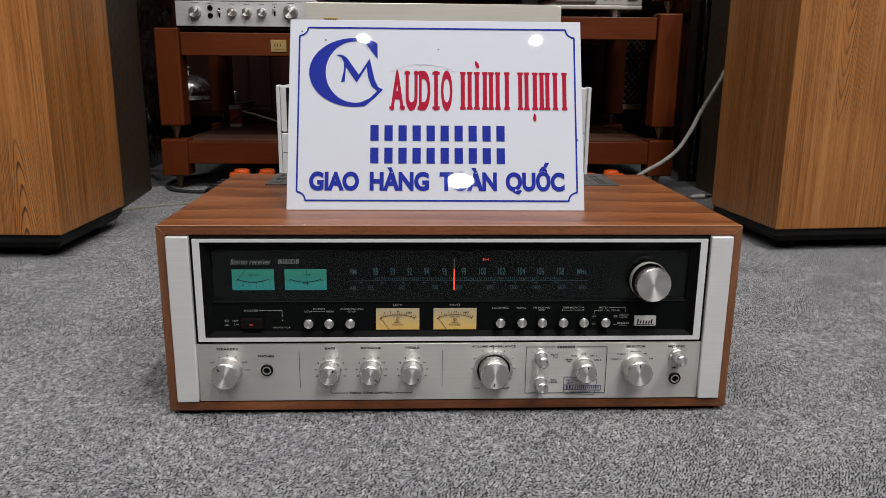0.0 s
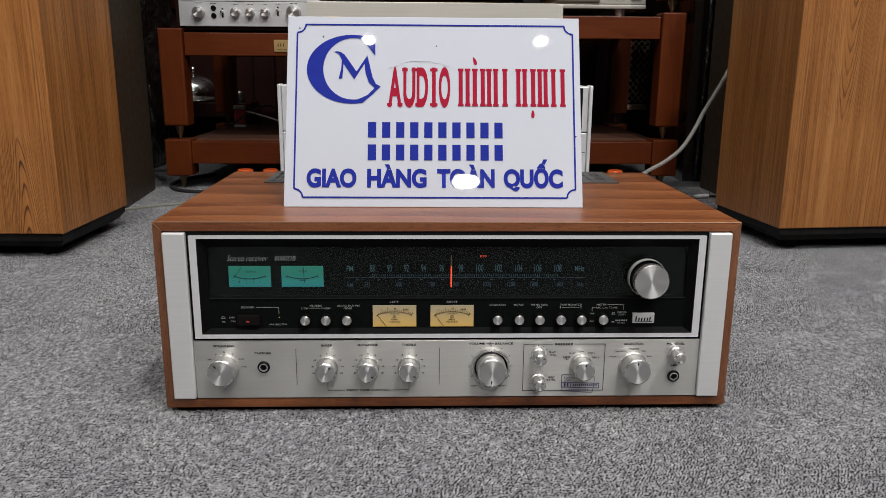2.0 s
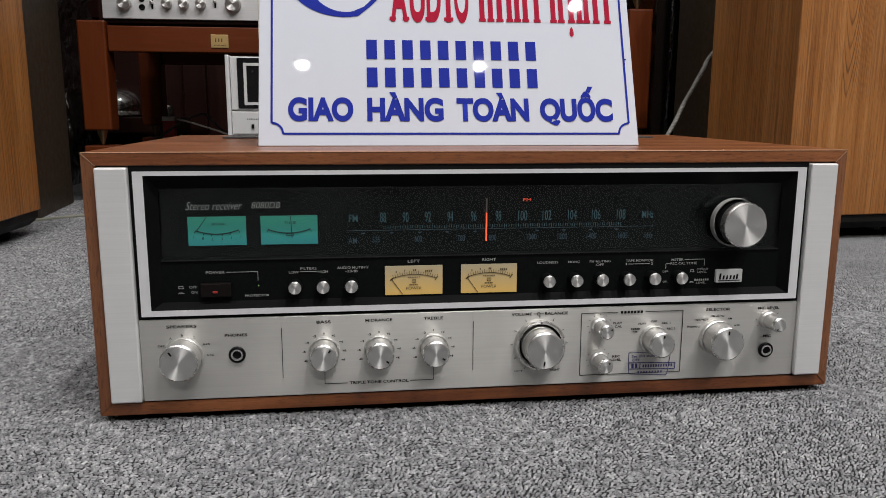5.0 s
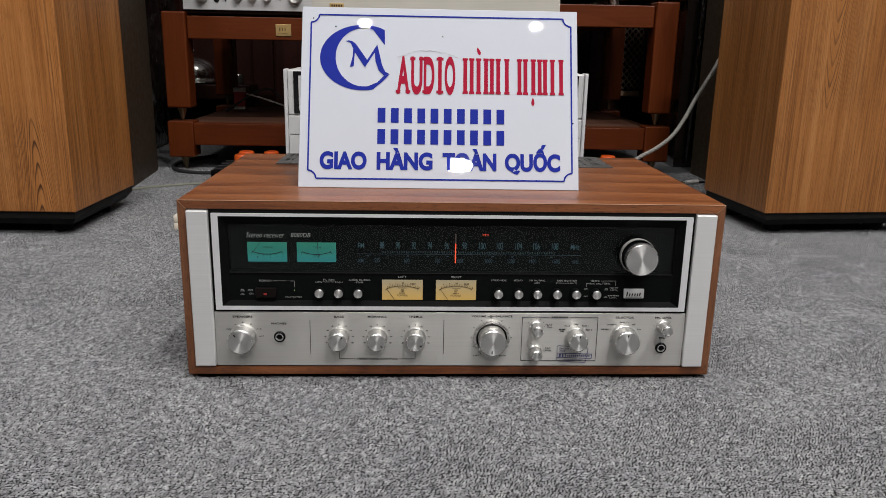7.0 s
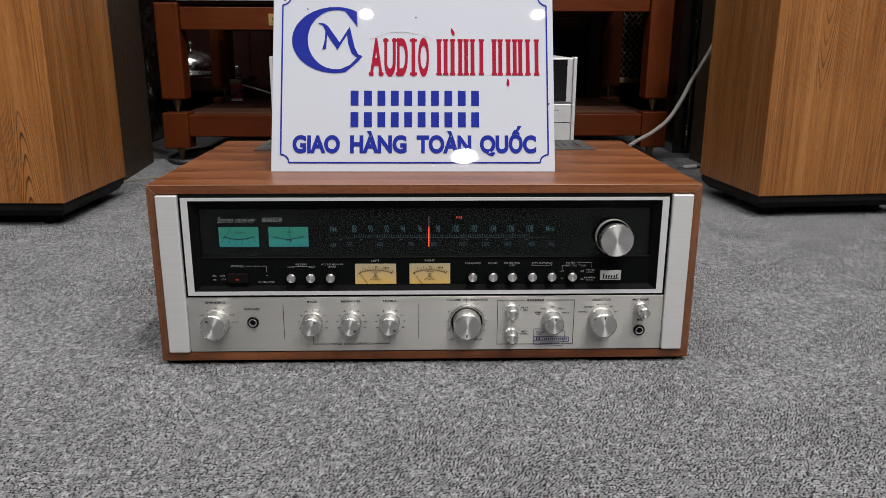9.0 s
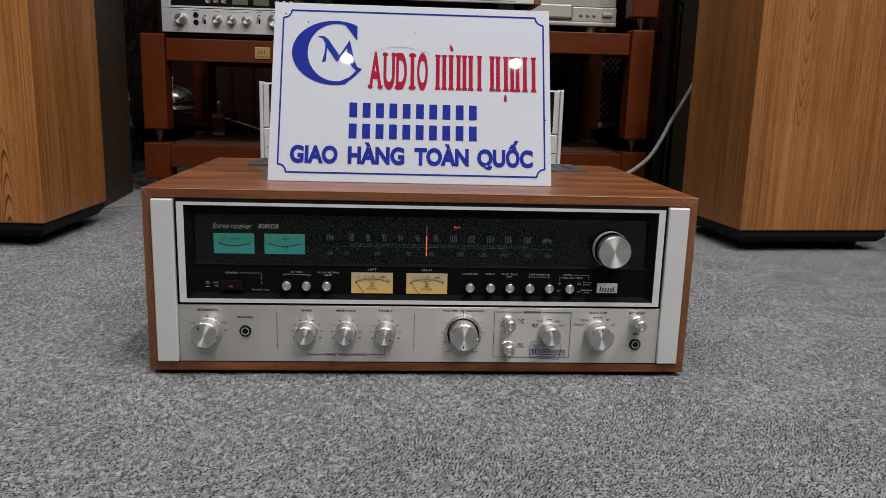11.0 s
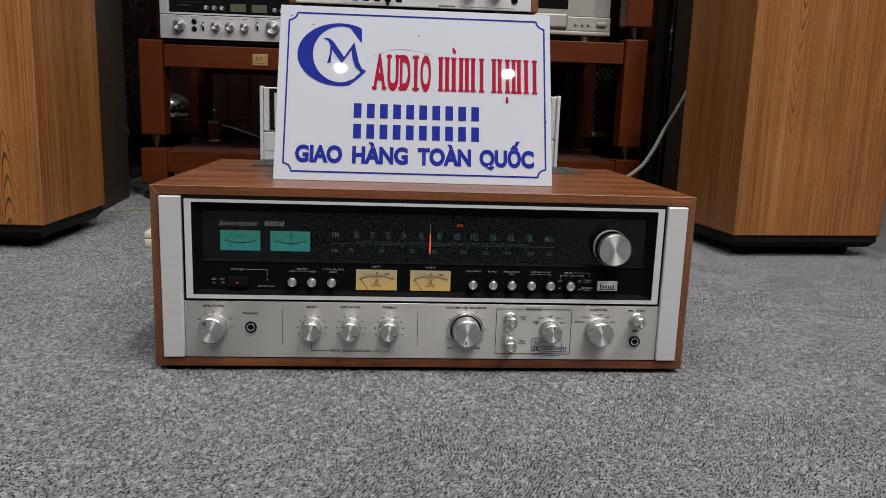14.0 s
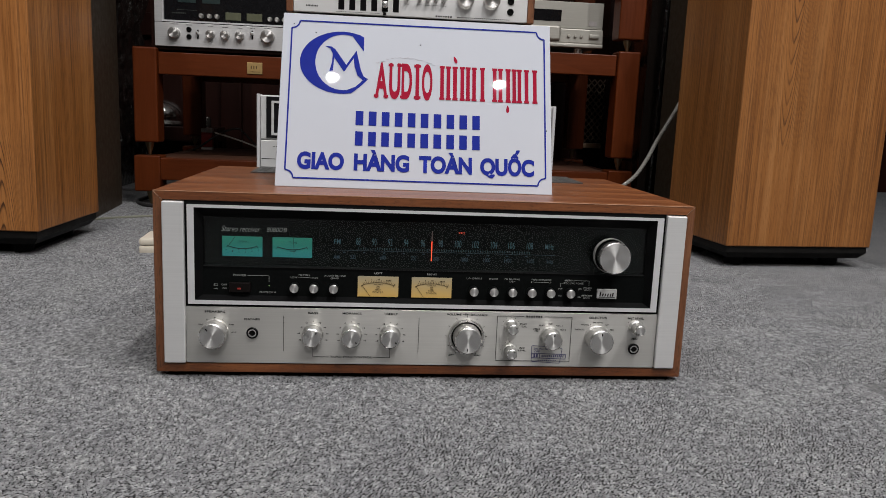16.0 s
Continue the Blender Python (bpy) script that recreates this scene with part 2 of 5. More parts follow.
CARPET = carpet_material("carpet_flat", 0.40)
# carpet backing made near-black to paint the shade between loops
GAP_SHADE_BACKING = plain("gap_shade_backing", (0.026, 0.026, 0.027), 0.95, 0, 0.2, 300, gloss=0.1)
PILE = carpet_material("carpet_grey_loop", 0.76)
WALNUT_X = wood("walnut_veneer_lengthwise", ((0.30, (0.048, 0.0130, 0.0045)), (0.5, (0.142, 0.043, 0.0135)), (0.72, (0.250, 0.088, 0.030))), "x", 0.5, 6.0, 0.24, 0.36, 0.16, (0.1, 0.6, 0.2), 0.27, 300)
WALNUT_Z = wood("walnut_veneer_upright", ((0.30, (0.045, 0.015, 0.007)), (0.5, (0.13, 0.046, 0.018)), (0.74, (0.22, 0.09, 0.04))), "z", 0.5, 6.0, 0.18, 0.36, 0.1, (0.3, 0.2, 0.1), 0.28, 380)
TEAK_A = figured_teak("teak_veneer_arched", 0.092, True, 1.0, 0.235, 0.735)
TEAK_B = figured_teak("teak_veneer_flamed", -0.058, False, 1.25, 0.205, 0.94)
RACK_WOOD_X = wood("rack_wood_lengthwise", ((0.15, (0.042, 0.008, 0.0022)), (0.45, (0.090, 0.0180, 0.0034)), (0.80, (0.130, 0.028, 0.0058))), "x", 0.06, 2.0, 0.30, 0.40, 0.05, (0.4, 0.3, 0.2), 0.14, 150, 0.2)
RACK_WOOD_Z = wood("rack_wood_upright", ((0.15, (0.042, 0.008, 0.0022)), (0.45, (0.088, 0.0175, 0.0033)), (0.80, (0.126, 0.027, 0.0056))), "z", 0.06, 2.0, 0.30, 0.40, 0.05, (0.4, 0.3, 0.2), 0.14, 150, 0.2)
SHELF_WOOD = wood("dusty_shelf_wood", ((0.15, (0.050, 0.020, 0.011)), (0.45, (0.090, 0.040, 0.024)), (0.80, (0.120, 0.056, 0.035))), "x", 0.06, 2.0, 0.30, 0.6, 0.0, (0.4, 0.3, 0.2), 0.14, 150, 0.25)
DARK_WOOD = wood("dark_stained_wood", ((0.2, (0.007, 0.0020, 0.0014)), (0.6, (0.015, 0.0042, 0.0028)), (0.9, (0.025, 0.007, 0.0045))), "z", 0.3, 2.0, 0.08, 0.45, 0.0, (0.2, 0.2, 0), 0.3, 260, 0.12)
PALE_EDGE = plain("pale_worn_veneer", (0.30, 0.15, 0.075), 0.5, 0, 0.3, 300)
ALU_X = brushed("brushed_aluminium_lengthwise", (0.61, 0.60, 0.57), "x", 0.38, 0.8, 0.5, 0.75)
ALU_END = brushed("brushed_aluminium_pale", (0.84, 0.84, 0.835), "x", 0.42, 0.55, 0.45)
ALU_OLD = brushed("dull_brushed_aluminium", (0.62, 0.62, 0.62), "x", 0.45, 0.5)
ALU_TRIM = plain("satin_silver_trim", (0.80, 0.80, 0.81), 0.36, 0.45, 0.04)
SPUN = spun("spun_aluminium", (0.82, 0.81, 0.79), 0.36)
ALU_TURNED = plain("turned_aluminium", (0.80, 0.79, 0.77), 0.26, 0.95, 0.06, 200)
KNURL = brushed("knurled_aluminium", (0.70, 0.69, 0.67), "y", 0.38, 0.92)
BLACK = plain("black_lacquer", (0.004, 0.0042, 0.0044), 0.3, 0, 0.2, gloss=0.1)
BLACK_BEZEL = plain("black_bezel_paint", (0.004, 0.0042, 0.0044), 0.5, 0, 0.2, gloss=0.05)
BLACK_SATIN = plain("black_satin_panel", (0.0035, 0.0042, 0.0041), 0.5, 0, 0.25, 400, 0.05, gloss=0.05)
# near-black that paints in the shade of gaps, slots, bores and grooves
BLACK_GAP = plain("gap_shade_black", (0.003, 0.003, 0.003), 0.8, gloss=0.1)
FOOT_RUBBER = plain("worn_black_foot", (0.008, 0.008, 0.008), 0.7, gloss=0.15)
RUBBER = plain("black_rubber", (0.018, 0.018, 0.019), 0.7, 0, 0.3, 120, 0.2)
DIAL_PLATE = plain("dial_plate", (0.0022, 0.0032, 0.0030), 0.6, 0, 0.3, gloss=0.1)
GLASS = glass_material()
TEAL = backlit("teal_meter_face", (0.030, 0.23, 0.165), (0.016, 0.155, 0.165), 0.122, 0.142, 0.36)
AMBER = backlit("amber_meter_face", (0.34, 0.29, 0.19), (0.56, 0.36, 0.10), 0.086, 0.107, 0.13)
INK = plain("black_printing", (0.005, 0.005, 0.005), 0.6, gloss=0.1)
INK_METER = plain("meter_printing", (0.004, 0.022, 0.02), 0.6)
INK_AMBER = plain("meter_scale_printing", (0.075, 0.05, 0.018), 0.6)
WHITE_PRINT = plain("pale_printing", (0.26, 0.27, 0.26), 0.5)
SILVER_PRINT = plain("silver_printing", (0.46, 0.46, 0.45), 0.4, 0.3)
DIAL_BLUE = plain("lit_dial_figures", (0.023, 0.080, 0.105), 0.5, 0, 0.1, 60, 0, 0, 0.10)
DIAL_DIM = plain("dim_dial_figures", (0.010, 0.033, 0.054), 0.5, 0, 0.1, 60, 0, 0, 0.1)
RED_LIT = plain("lit_red_pointer", (1.0, 0.09, 0.03), 0.4, 0, 0.02, 60, 0, 0, 1.3)
RED_FM = plain("lit_red_indicator", (0.75, 0.07, 0.03), 0.4, 0, 0.02, 60, 0, 0, 0.8)
RED_DULL = plain("dull_red_window", (0.22, 0.02, 0.015), 0.4, 0, 0.1, 60, 0, 0, 0.25)
GREEN_LIT = plain("dim_green_lamp", (0.16, 0.30, 0.10), 0.4, 0, 0.02, 60, 0, 0, 0.5)
STAMP_INK = plain("violet_stamp_ink", (0.035, 0.035, 0.13), 0.6)
ACRYLIC = plain("white_acrylic", (0.505, 0.525, 0.576), 0.012, 0, 0.015, 12)
SIGN_BLUE = plain("blue_sign_film", (0.016, 0.027, 0.25), 0.014, 0, 0.06)
SIGN_RED = plain("red_sign_film", (0.31, 0.012, 0.034), 0.014, 0, 0.06)
SPEAKER_BACK = plain("dark_brown_panel", (0.042, 0.029, 0.017), 0.55, 0, 0.2, 300, 0.15)
PLINTH = plain("black_plinth", (0.009, 0.0085, 0.008), 0.5, 0, 0.3, gloss=0.15)
BRASS = plain("brass_plate", (0.50, 0.34, 0.14), 0.45, 0.6, 0.1)
SPIKE_METAL = plain("brushed_brass_spike", (0.33, 0.25, 0.15), 0.35, 0.9, 0.1)
CHAMPAGNE_DULL = brushed("dull_champagne_metal", (0.44, 0.425, 0.38), "x", 0.45, 0.4)
BEIGE_METAL = brushed("champagne_metal", (0.60, 0.575, 0.51), "x", 0.42, 0.45)
WHITE_METAL = plain("silver_white_metal", (0.66, 0.66, 0.655), 0.42, 0.35, 0.03)
SMOKED = plain("smoked_window", (0.008, 0.008, 0.009), 0.1, gloss=0.3)
GREEN_FACE = plain("olive_meter_face", (0.10, 0.105, 0.062), 0.4)
CHROME = plain("chrome", (0.82, 0.81, 0.79), 0.16, 1.0, 0.06, 70, 0.35)
WRAP = crinkled("black_wrapping_film", (0.010, 0.009, 0.008), 24, 0.024)
WRAP_TIGHT = crinkled("tight_black_film", (0.012, 0.009, 0.0075), 20, 0.0012)
ORANGE = plain("orange_socket_plastic", (0.85, 0.13, 0.02), 0.4, 0, 0.06)
GREY_CABLE = plain("grey_cable_sheath", (0.27, 0.26, 0.235), 0.5, 0, 0.1)
PALE_PLASTIC = plain("beige_plastic", (0.66, 0.60, 0.50), 0.45, 0, 0.05)
RED_PLASTIC = plain("red_plastic", (0.55, 0.03, 0.025), 0.4)
VENT_GREY = plain("grey_vent_metal", (0.14, 0.14, 0.138), 0.4, 0.6, 0.08)
CEILING_PAINT = plain("white_ceiling_paint", (0.78, 0.78, 0.77), 0.9, 0, 0.03, 30, 0.1)
WALL_PAINT = plain("dull_wall_paint", (0.12, 0.115, 0.105), 0.85, 0, 0.05, 25, 0.1)
PAPER = plain("white_paper", (0.45, 0.42, 0.41), 0.7)
WIRE_WHITE = plain("white_cable_sheath", (0.62, 0.6, 0.58), 0.5)

# ---- building helpers ----
def box(bm, x0, x1, y0, y1, z0, z1):
    vs = [bm.verts.new((x, y, z)) for x in (x0, x1) for y in (y0, y1) for z in (z0, z1)]
    for f in ((0, 1, 3, 2), (4, 6, 7, 5), (0, 4, 5, 1), (2, 3, 7, 6), (0, 2, 6, 4), (1, 5, 7, 3)):
        bm.faces.new([vs[i] for i in f])
    return bm


def boxed(x0, x1, y0, y1, z0, z1, edge=0.0, segments=2):
    bm = box(bmesh.new(), x0, x1, y0, y1, z0, z1)
    if edge:
        bmesh.ops.bevel(bm, geom=bm.edges[:], offset=edge, segments=segments, affect="EDGES", profile=0.5)
    return bm


def prism(bm, outline, y0, y1):
    """A flat shape in x and z, drawn out from y0 to y1."""
    a = [bm.verts.new((x, y0, z)) for x, z in outline]
    b = [bm.verts.new((x, y1, z)) for x, z in outline]
    bm.faces.new(a)
    bm.faces.new(b[::-1])
    for i in range(len(a)):
        j = (i + 1) % len(a)
        bm.faces.new((a[i], b[i], b[j], a[j]))
    return bm


def lathe(bm, profile, axis="y", segments=40, centre=(0, 0, 0)):
    """Turns (radius, along) pairs round an axis; along y the knob points to -y."""
    rings = []
    for r, t in profile:
        ring = []
        for k in range(segments if r > 1e-6 else 1):
            a = 2 * math.pi * k / segments
            p = (r * math.cos(a), t, r * math.sin(a)) if axis == "y" else (r * math.cos(a), r * math.sin(a), t)
            ring.append(bm.verts.new([u + v for u, v in zip(p, centre)]))
        rings.append(ring)
    for a, b in zip(rings, rings[1:]):
        for k in range(segments):
            j = (k + 1) % segments
            if len(a) == 1 and len(b) == 1:
                continue
            if len(a) == 1:
                bm.faces.new((a[0], b[k], b[j]))
            elif len(b) == 1:
                bm.faces.new((a[k], a[j], b[0]))
            else:
                bm.faces.new((a[k], a[j], b[j], b[k]))
    return bm


def tube(bm, points, radius, sides=10):
    """A round cable through points, smoothed as a spline."""
    pts = [Vector(p) for p in points]
    path = []
    for i in range(len(pts) - 1):
        p0, p1, p2, p3 = pts[max(i - 1, 0)], pts[i], pts[i + 1], pts[min(i + 2, len(pts) - 1)]
        for k in range(8):
            t = k / 8
            path.append(0.5 * (2 * p1 + (p2 - p0) * t + (2 * p0 - 5 * p1 + 4 * p2 - p3) * t * t + (3 * p1 - p0 - 3 * p2 + p3) * t ** 3))
    path.append(pts[-1])
    rings = []
    for i, p in enumerate(path):
        d = (path[min(i + 1, len(path) - 1)] - path[max(i - 1, 0)]).normalized()
        u = d.orthogonal().normalized() if i == 0 else (u - d * u.dot(d)).normalized()
        w = d.cross(u)
        rings.append([bm.verts.new(p + radius * (math.cos(2 * math.pi * k / sides) * u + math.sin(2 * math.pi * k / sides) * w)) for k in range(sides)])
    for a, b in zip(rings, rings[1:]):
        for k in range(sides):
            bm.faces.new((a[k], a[(k + 1) % sides], b[(k + 1) % sides], b[k]))
    bm.faces.new(rings[0][::-1])
    bm.faces.new(rings[-1])
    return bm


def twisted(points, radius, turns):
    """Two strands wound round each other along points."""
    pts = [Vector(p) for p in points]
    fine = []
    for i in range(len(pts) - 1):
        p0, p1, p2, p3 = pts[max(i - 1, 0)], pts[i], pts[i + 1], pts[min(i + 2, len(pts) - 1)]
        for k in range(12):
            t = k / 12
            fine.append(0.5 * (2 * p1 + (p2 - p0) * t + (2 * p0 - 5 * p1 + 4 * p2 - p3) * t * t + (3 * p1 - p0 - 3 * p2 + p3) * t ** 3))
    fine.append(pts[-1])
    bm = bmesh.new()
    for half in (0, math.pi):
        strand = []
        for i, p in enumerate(fine):
            d = (fine[min(i + 1, len(fine) - 1)] - fine[max(i - 1, 0)]).normalized()
            u = d.orthogonal().normalized() if i == 0 else (u - d * u.dot(d)).normalized()
            a = half + turns * math.tau * i / len(fine)
            strand.append(p + 0.2 * radius * (math.cos(a) * u + math.sin(a) * d.cross(u)))
        tube(bm, strand, 0.82 * radius, 8)
    return bm


def mesh_of(name, bm, mat, sharp=35):
    bmesh.ops.recalc_face_normals(bm, faces=bm.faces[:])
    for f in bm.faces:
        f.smooth = True
    for e in bm.edges:
        if len(e.link_faces) == 2:
            areas = sorted(f.calc_area() for f in e.link_faces)
            angle = e.calc_face_angle(0)
            e.smooth = angle < radians(sharp) and not (angle > radians(4) and areas[1] > 9 * areas[0])
    me = bpy.data.meshes.new(name)
    bm.to_mesh(me)
    bm.free()
    me.materials.append(mat)
    return me


def part(name, bm, mat, parent, label="", loc=(0, 0, 0)):
    ob = new(name, mesh_of(name, bm, mat))
    ob.parent, ob.location = parent, loc
    return tagged(ob, label) if label else ob


def thing(name, label, category, loc=(0, 0, 0), rz=0.0, group=""):
    ob = new(name)
    ob.matrix_basis = pose(*loc, 0, 0, rz)
    ob.empty_display_size = 0.05
    return tagged(ob, label, category, group)


def solid(name, bm, mat, label, category, loc=(0, 0, 0), group="", kind=""):
    ob = new(name, mesh_of(name, bm, mat))
    ob.location = loc
    return tagged(ob, label, category, group, kind)


PENDING = []


def text(body, parent, x, y, z, w, h, mat, name="legend", shear=0.0, bold=0.004):
    """Lettering that faces -y, centred at x and z, w wide and with capitals h high; set once all words are known."""
    c = bpy.data.curves.new(name, "FONT")
    c.body, c.shear, c.resolution_u, c.offset = body, shear, 3 if h < 0.01 else 10, bold
    ob = new(name + "_draft", c)
    PENDING.append((ob, name, parent, x, y, z, w, h, mat))


def set_texts():
    bpy.context.view_layer.update()
    deps = bpy.context.evaluated_depsgraph_get()
    made = [bpy.data.meshes.new_from_object(row[0].evaluated_get(deps)) for row in PENDING]
    for me, (draft, name, parent, x, y, z, w, h, mat) in zip(made, PENDING):
        co = np.array([v.co[:] for v in me.vertices])
        k = h / 0.686
        x0, x1 = co[:, 0].min(), co[:, 0].max()
        kx = w / (x1 - x0) if w else k
        co = np.stack([(co[:, 0] - (x0 + x1) / 2) * kx, np.zeros(len(co)), (co[:, 1] - 0.343) * k], 1)
        me.vertices.foreach_set("co", co.astype(np.float32).ravel())
        me.materials.clear()
        me.materials.append(mat)
        me.name = name
        ob = new(name, me)
        ob.parent, ob.location = parent, (x, y, z)
        bpy.data.objects.remove(draft)


def bars(bm, x, z, w, h, count, y, gap=0.35):
    """Upright bars in place of lettering, centred at x and z."""
    pitch = w / count
    for k in range(count):
        c = x - w / 2 + pitch * (k + 0.5)
        box(bm, c - pitch * (1 - gap) / 2, c + pitch * (1 - gap) / 2, y - 0.0002, y, z - h / 2, z + h / 2)
    return bm


def line(bm, x0, z0, x1, z1, y, w=0.0004):
    """A thin printed rule between two points."""
    d = Vector((x1 - x0, z1 - z0))
    n = Vector((-d.y, d.x)).normalized() * w / 2
    prism(bm, [(x0 + n.x, z0 + n.y), (x1 + n.x, z1 + n.y), (x1 - n.x, z1 - n.y), (x0 - n.x, z0 - n.y)], y - 0.0002, y)
    return bm


# ---- room ----
FLOOR = solid("floor", boxed(-3.2, 3.2, -5.6, 2.5, -0.1, 0.0), CARPET, "grey loop-pile carpet floor", "floor", kind="structure")
solid("ceiling", boxed(-3.2, 3.2, -5.6, 2.5, CEILING + 0.012, CEILING + 0.12), CEILING_PAINT, "white painted ceiling", "ceiling", kind="structure")
solid("wall_north", boxed(-3.2, 3.2, 2.5, 2.62, -0.1, 2.92), DARK_WOOD, "dark brown wood panelled wall", "wall", kind="structure")
solid("wall_south", boxed(-3.2, 3.2, -5.72, -5.6, -0.1, 2.92), WALL_PAINT, "dull grey-brown painted wall", "wall", kind="structure")
solid("wall_west", boxed(-3.32, -3.2, -5.72, 2.62, -0.1, 2.92), WALL_PAINT, "dull grey-brown painted wall", "wall", kind="structure")
solid("wall_east", boxed(3.2, 3.32, -5.72, 2.62, -0.1, 2.92), WALL_PAINT, "dull grey-brown painted wall", "wall", kind="structure")

for lx, ly, lr, watts in DOWNLIGHTS:
    dl = thing("ceiling_downlight", "round white recessed ceiling downlight, switched on", "ceiling light", (lx, ly, CEILING), 0, "ceiling downlights")
    part("ring", lathe(bmesh.new(), [(lr, 0.012), (lr, -0.004), (lr + 0.008, -0.008), (lr + 0.02, -0.004), (lr + 0.022, 0.012)], "z", 32), CEILING_PAINT, dl)
    ld = bpy.data.lights.new("downlight_lamp", "AREA")
    ld.shape, ld.size, ld.energy, ld.color = "DISK", 2 * lr, watts, LAMP_COLOUR
    lo = new("downlight_lamp", ld)
    lo.location = (lx, ly, CEILING - 0.002)




def carpet_pile(x0, x1, y0, y1, gaps, big, fine, seed):
    """Rows of low yarn loops running across along x, each a small leaning dome, over one stretch of the floor but for the gaps under things."""
    rs = np.random.RandomState(seed)
    n = 4
    px, py = 0.0033 * big, 0.0027 * big
    gx, gy = np.meshgrid(np.arange(x0, x1, px), np.arange(y0, y1, py))
    row = np.round((gy - y0) / py).astype(int)
    gx = gx + rs.uniform(0, 1, row.max() + 1)[row] * px
    gx, gy = gx.ravel(), gy.ravel()
    keep = np.ones(len(gx), bool)
    for a, c, d, e in gaps:
        keep &= ~((gx > a) & (gx < c) & (gy > d) & (gy < e))
    gx, gy = gx[keep], gy[keep]
    k = len(gx)
    sweep = -1.12 + 0.12 * np.clip(gx, -0.5, 0.5) + 0.22 * np.sin(gx * 13 + 1.7 * np.sin(gy * 9)) * np.cos(gy * 15 + 1.3 * np.sin(gx * 7)) + 0.12 * np.sin(gx * 41 + 2 * np.sin(gy * 33))
    yaw = sweep + rs.normal(0, 0.3, k)
    gx = gx + rs.normal(0, 0.0003, k)
    gy = gy + rs.normal(0, 0.00035, k) + 0.0007 * np.sin(gx * 55 + 3 * np.sin(gy * 13)) + 0.0004 * np.sin(gx * 133 + 2 * np.sin(gy * 37))
    la, wa = rs.uniform(0.0015, 0.0027, k) * big, rs.uniform(0.00085, 0.00130, k) * big
    hz = rs.uniform(0.0005, 0.0014, k) + 0.0002 * np.sin(gx * 71 + 2 * np.sin(gy * 43)) * np.sin(gy * 97 + 2 * np.sin(gx * 29))
    lean = rs.normal(0.0, 0.0005, k)
    ang = np.arange(n) * 2 * math.pi / n + 0.5
    levels = ((1.0, -0.0004), (0.90, 0.62), (0.44, 1.0)) if fine else ((1.0, -0.0004), (0.55, 1.0))
    rows = []
    for f, z in levels:
        u, w = f * la[:, None] * np.cos(ang), f * wa[:, None] * np.sin(ang)
        zz = np.full((k, n), z) if z < 0 else (0.0004 + hz * z)[:, None].repeat(n, 1)
        off = (lean * max(z, 0))[:, None]
        rows.append(np.stack([gx[:, None] - u * np.sin(yaw)[:, None] + w * np.cos(yaw)[:, None] + off, gy[:, None] + u * np.cos(yaw)[:, None] + w * np.sin(yaw)[:, None], zz], 2))
    co = np.concatenate(rows, 1).reshape(-1, 3)
    quads = [(n * l + i, n * l + (i + 1) % n, n * (l + 1) + (i + 1) % n, n * (l + 1) + i) for l in range(len(levels) - 1) for i in range(n)]
    t = n * (len(levels) - 1)
    quads += [(t, t + 1, t + 2, t + 3)]
    faces = (np.array(quads)[None] + (np.arange(k) * n * len(levels))[:, None, None]).reshape(-1, 4)
    m = len(co)
    # one flat quad under the loops carries the painted gap shade
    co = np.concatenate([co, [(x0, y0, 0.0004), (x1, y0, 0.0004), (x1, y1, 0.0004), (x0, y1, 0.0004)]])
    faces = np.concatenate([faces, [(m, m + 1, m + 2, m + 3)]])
    me = bpy.data.meshes.new("carpet_pile")
    me.vertices.add(len(co))
    me.vertices.foreach_set("co", co.astype(np.float32).ravel())
    me.loops.add(faces.size)
    me.loops.foreach_set("vertex_index", faces.astype(np.int32).ravel())
    me.polygons.add(len(faces))
    me.polygons.foreach_set("loop_start", np.arange(0, faces.size, 4, dtype=np.int32))
    me.update(calc_edges=True)
    me.polygons.foreach_set("use_smooth", np.ones(len(faces), bool))
    me.materials.append(PILE)
    me.materials.append(GAP_SHADE_BACKING)
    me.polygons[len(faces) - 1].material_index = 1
    ob = new("carpet_pile", me)
    ob.parent = FLOOR
    tagged(ob, kind="stuff")


carpet_pile(-0.47, 0.47, -0.27, 0.0, [], 0.86, True, 3)
carpet_pile(-0.66, 0.68, 0.0, 0.22, [(-0.262, 0.262, 0.006, 0.22)], 0.88, True, 4)
carpet_pile(-0.80, 0.84, 0.22, 0.50, [(-0.262, 0.262, 0.22, 0.316)], 1.0, False, 5)
carpet_pile(-0.96, 0.96, 0.50, 1.36, [(-0.88, -0.66, 0.63, 0.80), (0.66, 0.86, 0.69, 0.83), (-0.25, 0.25, 0.66, 0.98)], 1.30, False, 6)

# ---- the stereo receiver ----
W, TOP, BASE, DEEP = 0.2685, 0.187, 0.006, 0.322
rec = thing("stereo_receiver", "vintage silver-faced stereo receiver in a walnut cabinet, switched on", "stereo receiver")
T = 0.0088


def mitred(kind):
    """One board of the cabinet sleeve, its ends cut at 45 degrees."""
    o = {"top": [(-W, TOP), (W, TOP), (W - T, TOP - T), (-W + T, TOP - T)],
         "bottom": [(-W, BASE), (-W + T, BASE + T), (W - T, BASE + T), (W, BASE)],
         "left": [(-W, BASE), (-W, TOP), (-W + T, TOP - T), (-W + T, BASE + T)],
         "right": [(W, BASE), (W - T, BASE + T), (W - T, TOP - T), (W, TOP)]}[kind]
    bm = prism(bmesh.new(), o, 0.0, DEEP)
    bmesh.ops.bevel(bm, geom=bm.edges[:], offset=0.0006, segments=2, affect="EDGES")
    return bm


